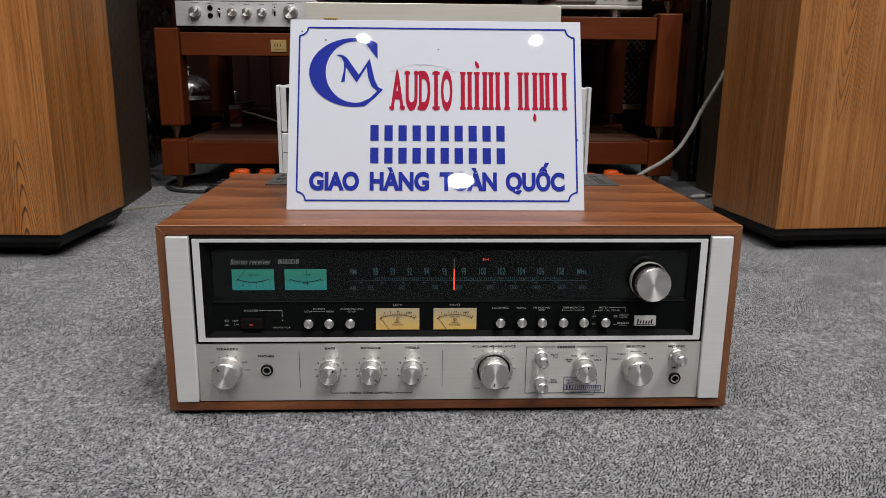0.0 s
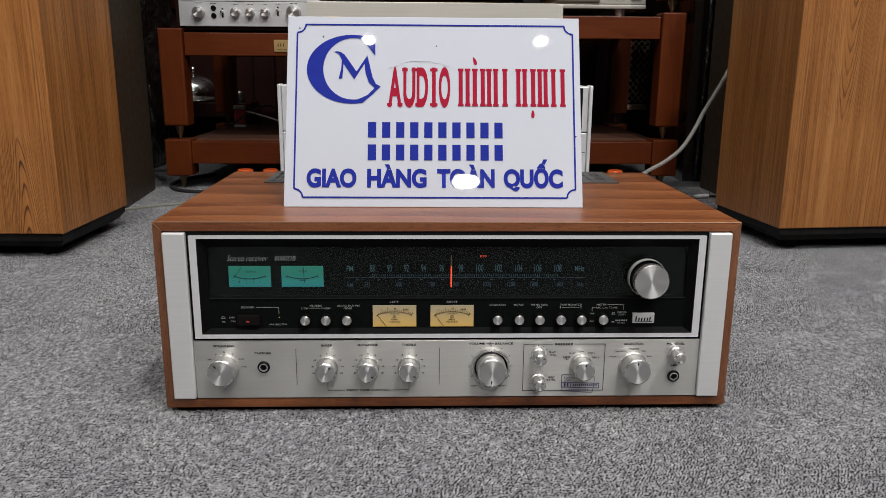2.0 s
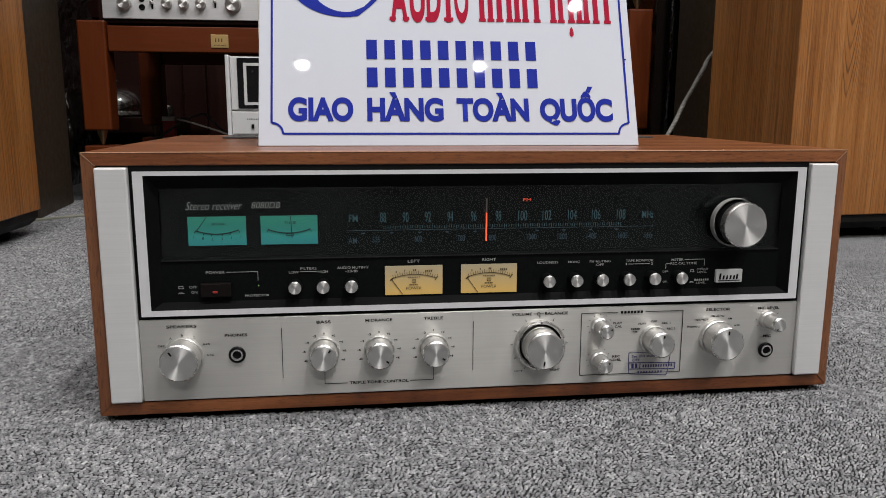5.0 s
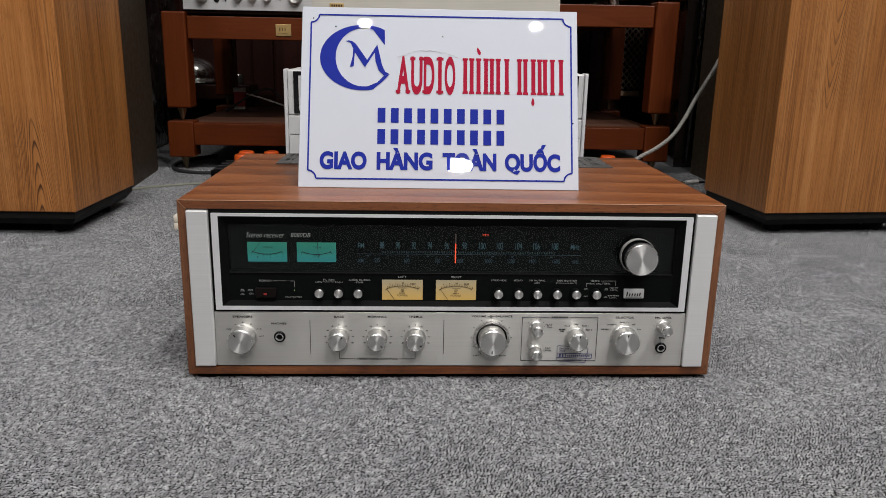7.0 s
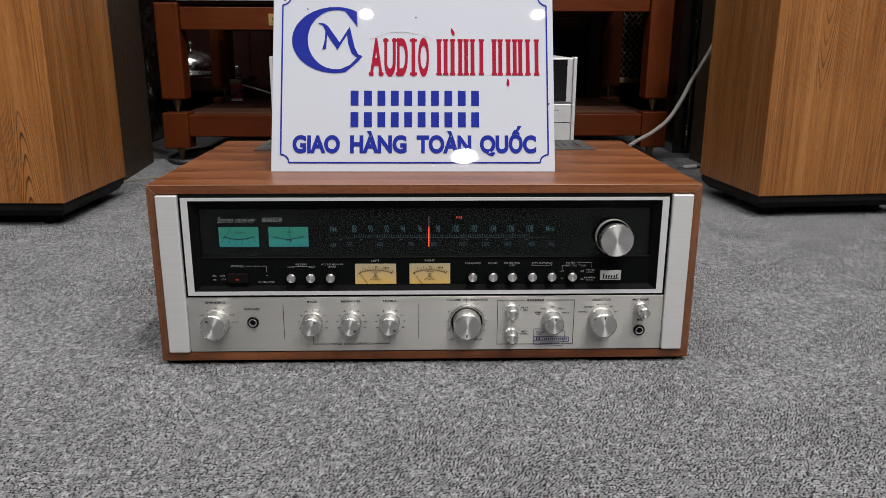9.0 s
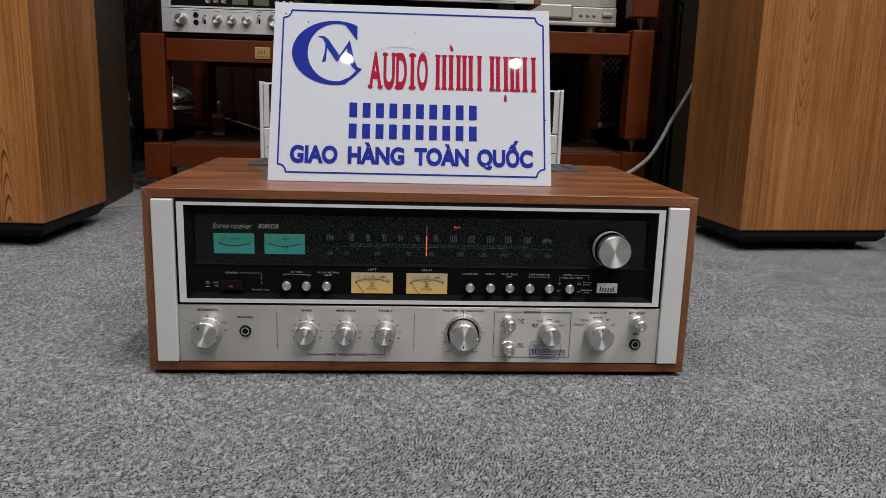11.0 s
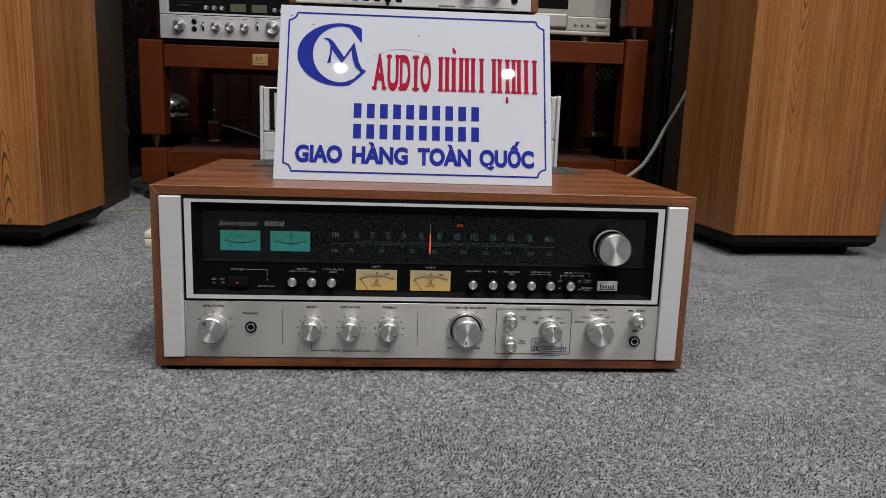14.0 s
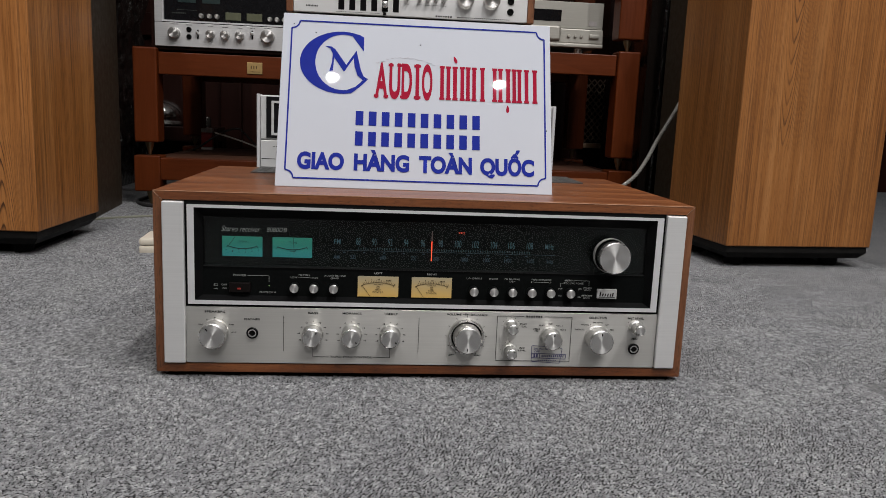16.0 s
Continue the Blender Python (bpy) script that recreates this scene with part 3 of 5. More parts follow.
part("top_board", mitred("top"), WALNUT_X, rec)
part("bottom_board", mitred("bottom"), WALNUT_X, rec)
part("side_board", mitred("left"), WALNUT_Z, rec)
part("side_board", mitred("right"), WALNUT_Z, rec)
bm = bmesh.new()
tube(bm, [(-W + 0.0005, 0.0001, TOP - 0.0003), (-0.1, 0.0001, TOP - 0.0002), (0.1, 0.0001, TOP - 0.0003), (W - 0.0005, 0.0001, TOP - 0.0003)], 0.00045, 6)
part("worn_edge", bm, PALE_EDGE, rec, "pale worn veneer edge")
for s in (-1, 1):
    part("mitre_joint", tube(bmesh.new(), [(s * (W - 0.0008), 0.0, TOP - 0.0008), (s * (W - T), 0.0, TOP - T)], 0.0003, 6), PALE_EDGE, rec)
part("chassis", boxed(-W + T + 0.0005, W - T - 0.0005, 0.018, DEEP - 0.006, BASE + T + 0.0005, TOP - T - 0.0005), BLACK_GAP, rec)
for fx in (-0.22, 0.22):
    for fy in (0.05, 0.25):
        part("foot", lathe(bmesh.new(), [(0, 0), (0.013, 0), (0.014, 0.001), (0.014, BASE)], "z", 24), RUBBER, rec, loc=(fx, fy, 0))
for s in (-1, 1):
    xs = sorted((s * 0.2597, s * 0.2392))
    part("end_piece", boxed(*xs, -0.004, 0.02, 0.0162, 0.1772, 0.0011), ALU_END, rec, "pale brushed aluminium end piece")
part("lower_panel", boxed(-0.2388, 0.2388, -0.0005, 0.018, 0.0158, 0.0736, 0.0006), ALU_X, rec, "brushed aluminium control panel")

# bezel frame round the dial window
fx, f0, f1 = 0.2364, 0.0763, 0.1744
bm = bmesh.new()
outer = [(-fx, f0), (fx, f0), (fx, f1), (-fx, f1)]
inner = [(-0.2298, 0.0803), (0.2298, 0.0803), (0.2298, 0.1717), (-0.2298, 0.1717)]
for i in range(4):
    j = (i + 1) % 4
    prism(bm, [outer[i], outer[j], inner[j], inner[i]], -0.0018, 0.012)
part("bezel_frame", bm, ALU_TRIM, rec, "satin silver bezel frame")
# black strips fill the open gap; its shade is put into their colour
bm = bmesh.new()
o2 = [(-0.2391, 0.0730), (0.2391, 0.0730), (0.2391, 0.1781), (-0.2391, 0.1781)]
i2 = [(-0.2340, 0.0775), (0.2340, 0.0775), (0.2340, 0.1725), (-0.2340, 0.1725)]
for i in range(4):
    j = (i + 1) % 4
    prism(bm, [o2[i], o2[j], i2[j], i2[i]], 0.0008, 0.016)
part("gap_shade_frame", bm, BLACK_GAP, rec, "black strips painting in the shade of the gap round the bezel")
bm = bmesh.new()
deep = [(-0.2225, 0.0850), (0.2225, 0.0850), (0.2225, 0.1625), (-0.2225, 0.1625)]
for i in range(4):
    j = (i + 1) % 4
    a = [bm.verts.new((inner[k][0], -0.0015, inner[k][1])) for k in (i, j)]
    b2 = [bm.verts.new((deep[k][0], 0.0052, deep[k][1])) for k in (j, i)]
    bm.faces.new(a + b2)
part("inner_bezel", bm, BLACK_BEZEL, rec, "black sloping inner bezel")
SPLIT = 0.1136
part("switch_panel", boxed(-0.2235, 0.2235, 0.0045, 0.014, 0.0835, SPLIT, 0.0003), BLACK_SATIN, rec, "black switch panel")
part("dial_plate", boxed(-0.2235, 0.2235, 0.0145, 0.0175, SPLIT, 0.1640), DIAL_PLATE, rec)
pane = part("dial_glass", boxed(-0.2232, 0.2232, 0.0058, 0.0078, SPLIT + 0.0004, 0.1632), GLASS, rec, "clear glass dial window")
pane.visible_shadow = False

DY = 0.0143
text("Stereo receiver", rec, -0.188, DY, 0.1495, 0.038, 0.0056, SILVER_PRINT, "script_lettering", 0.42, -0.006)
text("8080DB", rec, -0.153, DY, 0.1495, 0.0195, 0.0044, SILVER_PRINT, "model_lettering", 0.25, -0.004)

# the two teal meters
for k, (mx0, mx1) in enumerate(((-0.206, -0.167), (-0.157, -0.118))):
    face = part("tuning_meter", boxed(mx0, mx1, 0.0135, 0.0145, 0.122, 0.142), TEAL, rec, "back-lit teal tuning meter")
    bm = bmesh.new()
    c, span = (mx0 + mx1) / 2, 0.0142
    arc = [(c - span + 2 * span * i / 16, 0.1325 - 0.0026 * (1 - (2 * i / 16 - 1) ** 2)) for i in range(17)]
    for p, q in zip(arc, arc[1:]):
        line(bm, *p, *q, 0.0132, 0.0008)
    line(bm, arc[0][0] - 0.0012, arc[0][1] - 0.0018, arc[0][0] + 0.0003, arc[0][1] + 0.0008, 0.0132, 0.0005)
    line(bm, arc[16][0] + 0.0012, arc[16][1] - 0.0018, arc[16][0] - 0.0003, arc[16][1] + 0.0008, 0.0132, 0.0005)
    if k == 0:
        for i in (3, 6, 10, 13):
            line(bm, arc[i][0], arc[i][1] - 0.0002, arc[i][0] - 0.0003, arc[i][1] - 0.0016, 0.0132, 0.0006)
        line(bm, c - 0.0142, 0.1315, c - 0.0068, 0.1418, 0.0132, 0.00045)
        for i, ch in enumerate("012345"):
            text(ch, face, c - 0.0158 + 0.0063 * i, 0.0130, 0.1283 - 0.002 * math.sin(math.pi * i / 5), 0.0011, 0.0016, INK_METER, "figure")
        text("SIGNAL", face, c + 0.0015, 0.0130, 0.1370, 0.0105, 0.0018, INK_METER)
    else:
        line(bm, c + 0.0018, 0.1262, c + 0.0012, 0.1418, 0.0132, 0.00045)
        for p, q in (((-0.0022, 0.1296), (0.003, 0.1296)), ((-0.0022, 0.1283), (0.003, 0.1283)), ((-0.0022, 0.1283), (-0.0022, 0.1296)), ((0.003, 0.1283), (0.003, 0.1296))):
            line(bm, c + p[0], p[1], c + q[0], q[1], 0.0132, 0.00045)
        text("TUNE", face, c + 0.0008, 0.0130, 0.1372, 0.0082, 0.0018, INK_METER)
    part("scale", bm, INK_METER, face)

# tuning scale
FM_X = (-0.072, -0.056, -0.040, -0.024, -0.007, 0.011, 0.029, 0.047, 0.066, 0.084, 0.103)
for i, fxx in enumerate(FM_X):
    s = str(88 + 2 * i)
    text(s, rec, fxx, DY, 0.1398, 0.0024 * len(s) - 0.0006, 0.0070, DIAL_BLUE, "dial_figure", 0, 0.0)
text("FM", rec, -0.093, DY, 0.1394, 0.0062, 0.0052, DIAL_BLUE)
text("MHz", rec, 0.1235, DY, 0.1394, 0.0088, 0.0052, DIAL_BLUE)
for s, ax in (("535", -0.077), ("600", -0.047), ("700", -0.016), ("800", 0.007), ("1000", 0.036), ("1200", 0.059), ("1400", 0.081), ("1605", 0.105)):
    text(s, rec, ax, DY, 0.1240, 0.0018 * len(s), 0.0042, DIAL_DIM, "dial_figure")
text("AM", rec, -0.0937, DY, 0.1235, 0.0060, 0.0042, DIAL_DIM)
text("kHz", rec, 0.125, DY, 0.1238, 0.0062, 0.0040, DIAL_DIM)
bm = bmesh.new()
for i in range(101):
    u = -0.072 + 0.175 * i / 100
    box(bm, u - 0.00016, u + 0.00016, DY - 0.0002, DY, 0.1318 if i % 5 else 0.1312, 0.1338)
tagged(part("scale_ticks", bm, DIAL_BLUE, rec), kind="stuff")
bm = bmesh.new()
line(bm, -0.098, 0.1306, 0.13, 0.1306, DY, 0.0003)
for u in (-0.086, -0.066, -0.046, -0.026, -0.006, 0.04, 0.06, 0.08, 0.10):
    line(bm, u - 0.0012, 0.1286, u + 0.0012, 0.1286, DY, 0.0008)
part("scale_rule", bm, DIAL_DIM, rec)
ptr = part("dial_pointer", boxed(0.00155, 0.00245, 0.0118, 0.0128, 0.122, 0.1425, 0.0002), RED_LIT, rec, "lit red dial pointer")
part("pointer_stem", boxed(0.0015, 0.0025, 0.012, 0.0128, 0.1425, 0.1525), plain("pointer_stem_grey", (0.09, 0.06, 0.055), 0.5), rec)
text("FM", rec, 0.032, DY, 0.1512, 0.0056, 0.0022, RED_FM, "indicator_lettering", 0, -0.004)

# power switch and switch-panel legends
SY = 0.0042
part("power_button", boxed(-0.1975, -0.1768, 0.0008, 0.0045, 0.0880, 0.0978, 0.0007), plain("brown_black_button", (0.006, 0.0042, 0.004), 0.45, gloss=0.12), rec, "brown-black power button")
part("power_lamp", boxed(-0.1893, -0.1861, 0.0002, 0.0012, 0.0910, 0.0927, 0.0003), RED_DULL, rec, "dull red power lamp")
part("protector_lamp", lathe(bmesh.new(), [(0.0006, 0.001), (0.0005, -0.0003), (0, -0.0005)], "y", 12), GREEN_LIT, rec, "lit green protector lamp", (-0.159, 0.0045, 0.0949))
for body, lx, lz, lw, lh in (("POWER", -0.1876, 0.1048, 0.0125, 0.0020), ("OFF", -0.2028, 0.0949, 0.0055, 0.0017), ("ON", -0.2022, 0.0912, 0.0042, 0.0017),
                             ("PROTECTOR", -0.160, 0.0880, 0.0165, 0.0015), ("LOW", -0.1347, 0.1037, 0.0068, 0.0017), ("FILTERS", -0.1246, 0.1062, 0.0110, 0.0017),
                             ("HIGH", -0.1148, 0.1037, 0.0070, 0.0017), ("AUDIO MUTING", -0.0941, 0.1062, 0.0215, 0.0017), ("-20dB", -0.0949, 0.1037, 0.0085, 0.0017),
                             ("LEFT", -0.0512, 0.1098, 0.0085, 0.0019), ("RIGHT", 0.0028, 0.1098, 0.0100, 0.0019), ("LOUDNESS", 0.0458, 0.1067, 0.0155, 0.0017),
                             ("MONO", 0.0655, 0.1067, 0.0088, 0.0017), ("FM MUTING", 0.0850, 0.1067, 0.0158, 0.0017), ("OFF", 0.0850, 0.1042, 0.0058, 0.0017),
                             ("TAPE MONITOR", 0.1150, 0.1067, 0.0210, 0.0017), ("1", 0.1050, 0.1042, 0.0008, 0.0016), ("2", 0.1244, 0.1042, 0.0017, 0.0016),
                             ("METER", 0.1440, 0.1067, 0.0092, 0.0017), ("REC CAL TONE", 0.1490, 0.1038, 0.0205, 0.0017), ("OFF", 0.1352, 0.0979, 0.0042, 0.0014),
                             ("ON", 0.1352, 0.0903, 0.0034, 0.0014), ("POWER", 0.1640, 0.0992, 0.0088, 0.0015), ("LEVEL", 0.1640, 0.0970, 0.0076, 0.0015), ("LEVEL", 0.1637, 0.0888, 0.0076, 0.0015)):
    text(body, rec, lx, SY, lz, lw, lh, WHITE_PRINT, "legend", 0, 0.004)
bm = bmesh.new()
bars(bm, 0.1636, 0.0911, 0.0116, 0.0014, 7, SY)
tagged(part("legend_bars", bm, WHITE_PRINT, rec), kind="stuff")
bm = bmesh.new()
for x0, z0, x1, z1 in ((-0.1800, 0.1048, -0.1591, 0.1048), (-0.1591, 0.1048, -0.1591, 0.0985), (-0.1305, 0.1040, -0.1190, 0.1040), (0.1065, 0.1042, 0.1228, 0.1042),
                       (0.1495, 0.1067, 0.1650, 0.1067), (0.1650, 0.1067, 0.1650, 0.1018), (0.1352, 0.1038, 0.1382, 0.1038), (0.1352, 0.1038, 0.1352, 0.1000),
                       (-0.2128, 0.0940, -0.2088, 0.0940), (-0.2122, 0.0940, -0.2122, 0.0957), (-0.2094, 0.0940, -0.2094, 0.0957), (-0.2122, 0.0957, -0.2094, 0.0957),
                       (-0.2128, 0.0905, -0.2088, 0.0905), (-0.2120, 0.0911, -0.2096, 0.0911), (0.1540, 0.0972, 0.1576, 0.0972), (0.1546, 0.0972, 0.1546, 0.0988), (0.1570, 0.0972, 0.1570, 0.0988), (0.1546, 0.0988, 0.1570, 0.0988),
                       (0.1540, 0.0893, 0.1576, 0.0893), (0.1546, 0.0899, 0.1570, 0.0899)):
    line(bm, x0, z0, x1, z1, SY, 0.00035)
tagged(part("legend_rule", bm, WHITE_PRINT, rec), kind="stuff")
part("panel_edge", boxed(-0.2225, 0.2225, 0.0036, 0.0046, SPLIT - 0.0006, SPLIT + 0.0002, 0.0002), plain("panel_edge_grey", (0.010, 0.010, 0.010), 0.5, 0, gloss=0.2), rec)


def push_button(x, z):
    b = part("push_button", lathe(bmesh.new(), [(0.0047, 0.0), (0.0047, -0.0075), (0.0044, -0.0085), (0.0040, -0.0088)], "y", 28), BLACK, rec, "black push button with a spun aluminium cap", (x, 0.0045, z))
    part("cap", lathe(bmesh.new(), [(0.0044, -0.0070), (0.0044, -0.0096), (0.0040, -0.0101), (0, -0.0101)], "y", 28), SPUN, b)


for bx in (-0.1337, -0.1146, -0.0952, 0.0452, 0.0655, 0.0846, 0.1046, 0.1240, 0.1445):
    push_button(bx, 0.0944)

# amber power meters
for mx0, mx1 in ((-0.0716, -0.0308), (-0.0175, 0.0231)):
    face = part("power_meter", boxed(mx0, mx1, 0.0036, 0.0046, 0.0858, 0.1066), AMBER, rec, "back-lit amber power meter")
    c = (mx0 + mx1) / 2
    bm = bmesh.new()
    pts = [(c - 0.016 + 0.032 * i / 20, 0.0975 + 0.0030 * (1 - (2 * i / 20 - 1) ** 2)) for i in range(21)]
    for p, q in zip(pts, pts[1:]):
        line(bm, *p, *q, 0.0034, 0.0004)
    for i in range(1, 21):
        line(bm, pts[i][0], pts[i][1], pts[i][0] + (pts[i][0] - c) * 0.05, pts[i][1] + (0.0020 if i % 4 else 0.0027), 0.0034, 0.0003)
    line(bm, pts[0][0] - 0.0008, pts[0][1] - 0.001, pts[0][0] + 0.0012, pts[0][1] + 0.0004, 0.0034, 0.0009)
    line(bm, pts[0][0], pts[0][1], c - 0.008, 0.0862, 0.0034, 0.0004)
    line(bm, pts[20][0] - 0.001, pts[20][1] - 0.0014, pts[20][0] + 0.0012, pts[20][1] + 0.0014, 0.0034, 0.0005)
    for x0, z0, x1, z1 in ((-0.0013, 0.0946, 0.0013, 0.0946), (-0.0013, 0.0966, 0.0013, 0.0966), (-0.0013, 0.0946, -0.0013, 0.0966), (0.0013, 0.0946, 0.0013, 0.0966), (0, 0.0946, 0, 0.0966)):
        line(bm, c + x0, z0, c + x1, z1, 0.0034, 0.0003)
    bars(bm, c - 0.0003, 0.0930, 0.0062, 0.0009, 5, 0.0034)
    bars(bm, c, 0.0985, 0.0090, 0.0006, 7, 0.0034)
    for u in (-0.0125, -0.0065):
        bars(bm, c + u, 0.1025 + 0.0008 * (u > -0.01), 0.0010, 0.0014, 1, 0.0034)
    bars(bm, c + 0.0005, 0.1036, 0.0024, 0.0014, 2, 0.0034)
    bars(bm, c + 0.0105, 0.1028, 0.0055, 0.0014, 4, 0.0034)
    part("scale", bm, INK_AMBER, face)
    text("POWER", face, c, 0.0033, 0.0905, 0.0108, 0.0019, INK_AMBER, "legend", 0, 0.0)

# maker's plate, with bars in place of the name
mp = part("name_plate", boxed(0.1738, 0.1944, 0.0018, 0.0046, 0.0890, 0.0988, 0.0004), WHITE_METAL, rec, "silver-white name plate")
bm = bmesh.new()
for k, (u, hh) in enumerate(((0.1768, 0.0046), (0.1795, 0.0030), (0.1822, 0.0030), (0.1849, 0.0030), (0.1876, 0.0030), (0.1900, 0.0040))):
    prism(bm, [(u - 0.0007, 0.0914), (u + 0.0005, 0.0914), (u + 0.0010, 0.0914 + hh), (u - 0.0002, 0.0914 + hh)], 0.0014, 0.0017)
line(bm, 0.1755, 0.0904, 0.1925, 0.0906, 0.0017, 0.0006)
part("name_bars", bm, INK, mp)


def knob(x, z, r, length, base_r, mark, y=-0.0005, name="knob", parent=None):
    """A turned aluminium knob: skirt, knurled grip, spun face and a black index mark (degrees clockwise from the top)."""
    k = part(name, lathe(bmesh.new(), [(base_r, 0.001), (base_r, -0.0035), (base_r - 0.0006, -0.0042), (r + 0.0003, -0.0046), (r, -0.0004), (r, -length + 0.0022)], "y", 96), KNURL, parent or rec, "spun aluminium knob", (x, y, z))
    for v in k.data.vertices:
        if v.co.y < -0.0049 and round(math.atan2(v.co.z, v.co.x) / math.tau * 96) % 2:
            v.co.x, v.co.z = v.co.x * 0.962, v.co.z * 0.962
    part("collar", lathe(bmesh.new(), [(r, -length + 0.0024), (r + 0.0002, -length + 0.0018), (r, -length + 0.0010), (r - 0.0006, -length + 0.0003), (r - 0.0012, -length)], "y", 56), ALU_TURNED, k)
    part("knob_face", lathe(bmesh.new(), [(r - 0.0011, -length + 0.00005), (0.0004, -length + 0.00012), (0, -length + 0.00012)], "y", 56), SPUN, k)
    if mark is not None:
        a = radians(mark)
        bm = bmesh.new()
        line(bm, 0.55 * r * math.sin(a), 0.55 * r * math.cos(a), 0.78 * r * math.sin(a), 0.78 * r * math.cos(a), -length - 0.0001, 0.0011 if r > 0.008 else 0.0008)
        part("index_mark", bm, INK, k)
    return k


KZ = 0.0474
knob(-0.2108, KZ + 0.0004, 0.0129, 0.0180, 0.0134, -36)
for kx, mk in ((-0.1150, 38), (-0.0765, 128), (-0.0378, 122)):
    knob(kx, KZ + 0.0004, 0.0096, 0.0185, 0.0106, mk)
knob(0.1263, KZ + 0.0010, 0.0096, 0.0185, 0.0106, 8)
knob(0.1760, KZ + 0.0004, 0.0126, 0.0190, 0.0134, 0)
for kx, kz, mk in ((0.0850, 0.0592, 60), (0.0850, 0.0335, 45), (0.2160, 0.0602, 210)):
    knob(kx, kz, 0.0055, 0.0175, 0.0068, mk)
# volume knob inside its balance ring
bal = part("balance_ring", lathe(bmesh.new(), [(0.0186, 0.001), (0.0186, -0.0045), (0.0180, -0.0058), (0.0170, -0.0062), (0.0158, -0.0050), (0.0156, 0.0008)], "y", 64), ALU_TURNED, rec, "turned aluminium balance ring", (0.0398, -0.0005, KZ))
part("index_mark", line(bmesh.new(), 0, 0.0166, 0, 0.0178, -0.0062, 0.0008), INK, bal)
part("ring_well", lathe(bmesh.new(), [(0.0157, -0.0012), (0.010, -0.0012)], "y", 48), BLACK, bal)
knob(0.0398, KZ, 0.0137, 0.0185, 0.0139, 184, -0.0010, "volume_knob")
# tuning knob
tk = part("tuning_knob", lathe(bmesh.new(), [(0.0120, 0.006), (0.0120, -0.007), (0.0150, -0.008), (0.0150, -0.0175)], "y", 64), BLACK, rec, "large spun aluminium tuning knob", (0.1835, 0.0038, 0.1348))
part("flange", lathe(bmesh.new(), [(0.0135, -0.001), (0.0176, -0.0025), (0.0179, -0.0065), (0.0176, -0.0082), (0.0169, -0.0078), (0.0167, -0.0056)], "y", 64), plain("satin_flange", (0.72, 0.71, 0.69), 0.35, 0.6, 0.05), tk)
part("flange_dish", lathe(bmesh.new(), [(0.0168, -0.0057), (0.0118, -0.0057)], "y", 64), BLACK_GAP, tk)
part("collar", lathe(bmesh.new(), [(0.0152, -0.0150), (0.0163, -0.0156), (0.0163, -0.0206), (0.0158, -0.0216), (0.0151, -0.0219)], "y", 64), ALU_TURNED, tk)
part("knob_face", lathe(bmesh.new(), [(0.0152, -0.0218), (0.0004, -0.0216), (0, -0.0216)], "y", 64), SPUN, tk)
# jacks
for jx, jz in ((-0.1747, 0.0474), (0.2160, 0.0364)):
    j = part("jack_socket", lathe(bmesh.new(), [(0.0058, 0.0005), (0.0058, -0.0012), (0.0052, -0.0018), (0.0042, -0.0018)], "y", 32), BLACK, rec, "black phone jack socket", (jx, -0.0005, jz))
    part("ring", lathe(bmesh.new(), [(0.0042, -0.0016), (0.0040, -0.0022), (0.0030, -0.0022), (0.0028, -0.0010)], "y", 32), ALU_TURNED, j)
    part("bore", lathe(bmesh.new(), [(0.0029, -0.0011), (0, -0.0011)], "y", 24), BLACK_GAP, j)

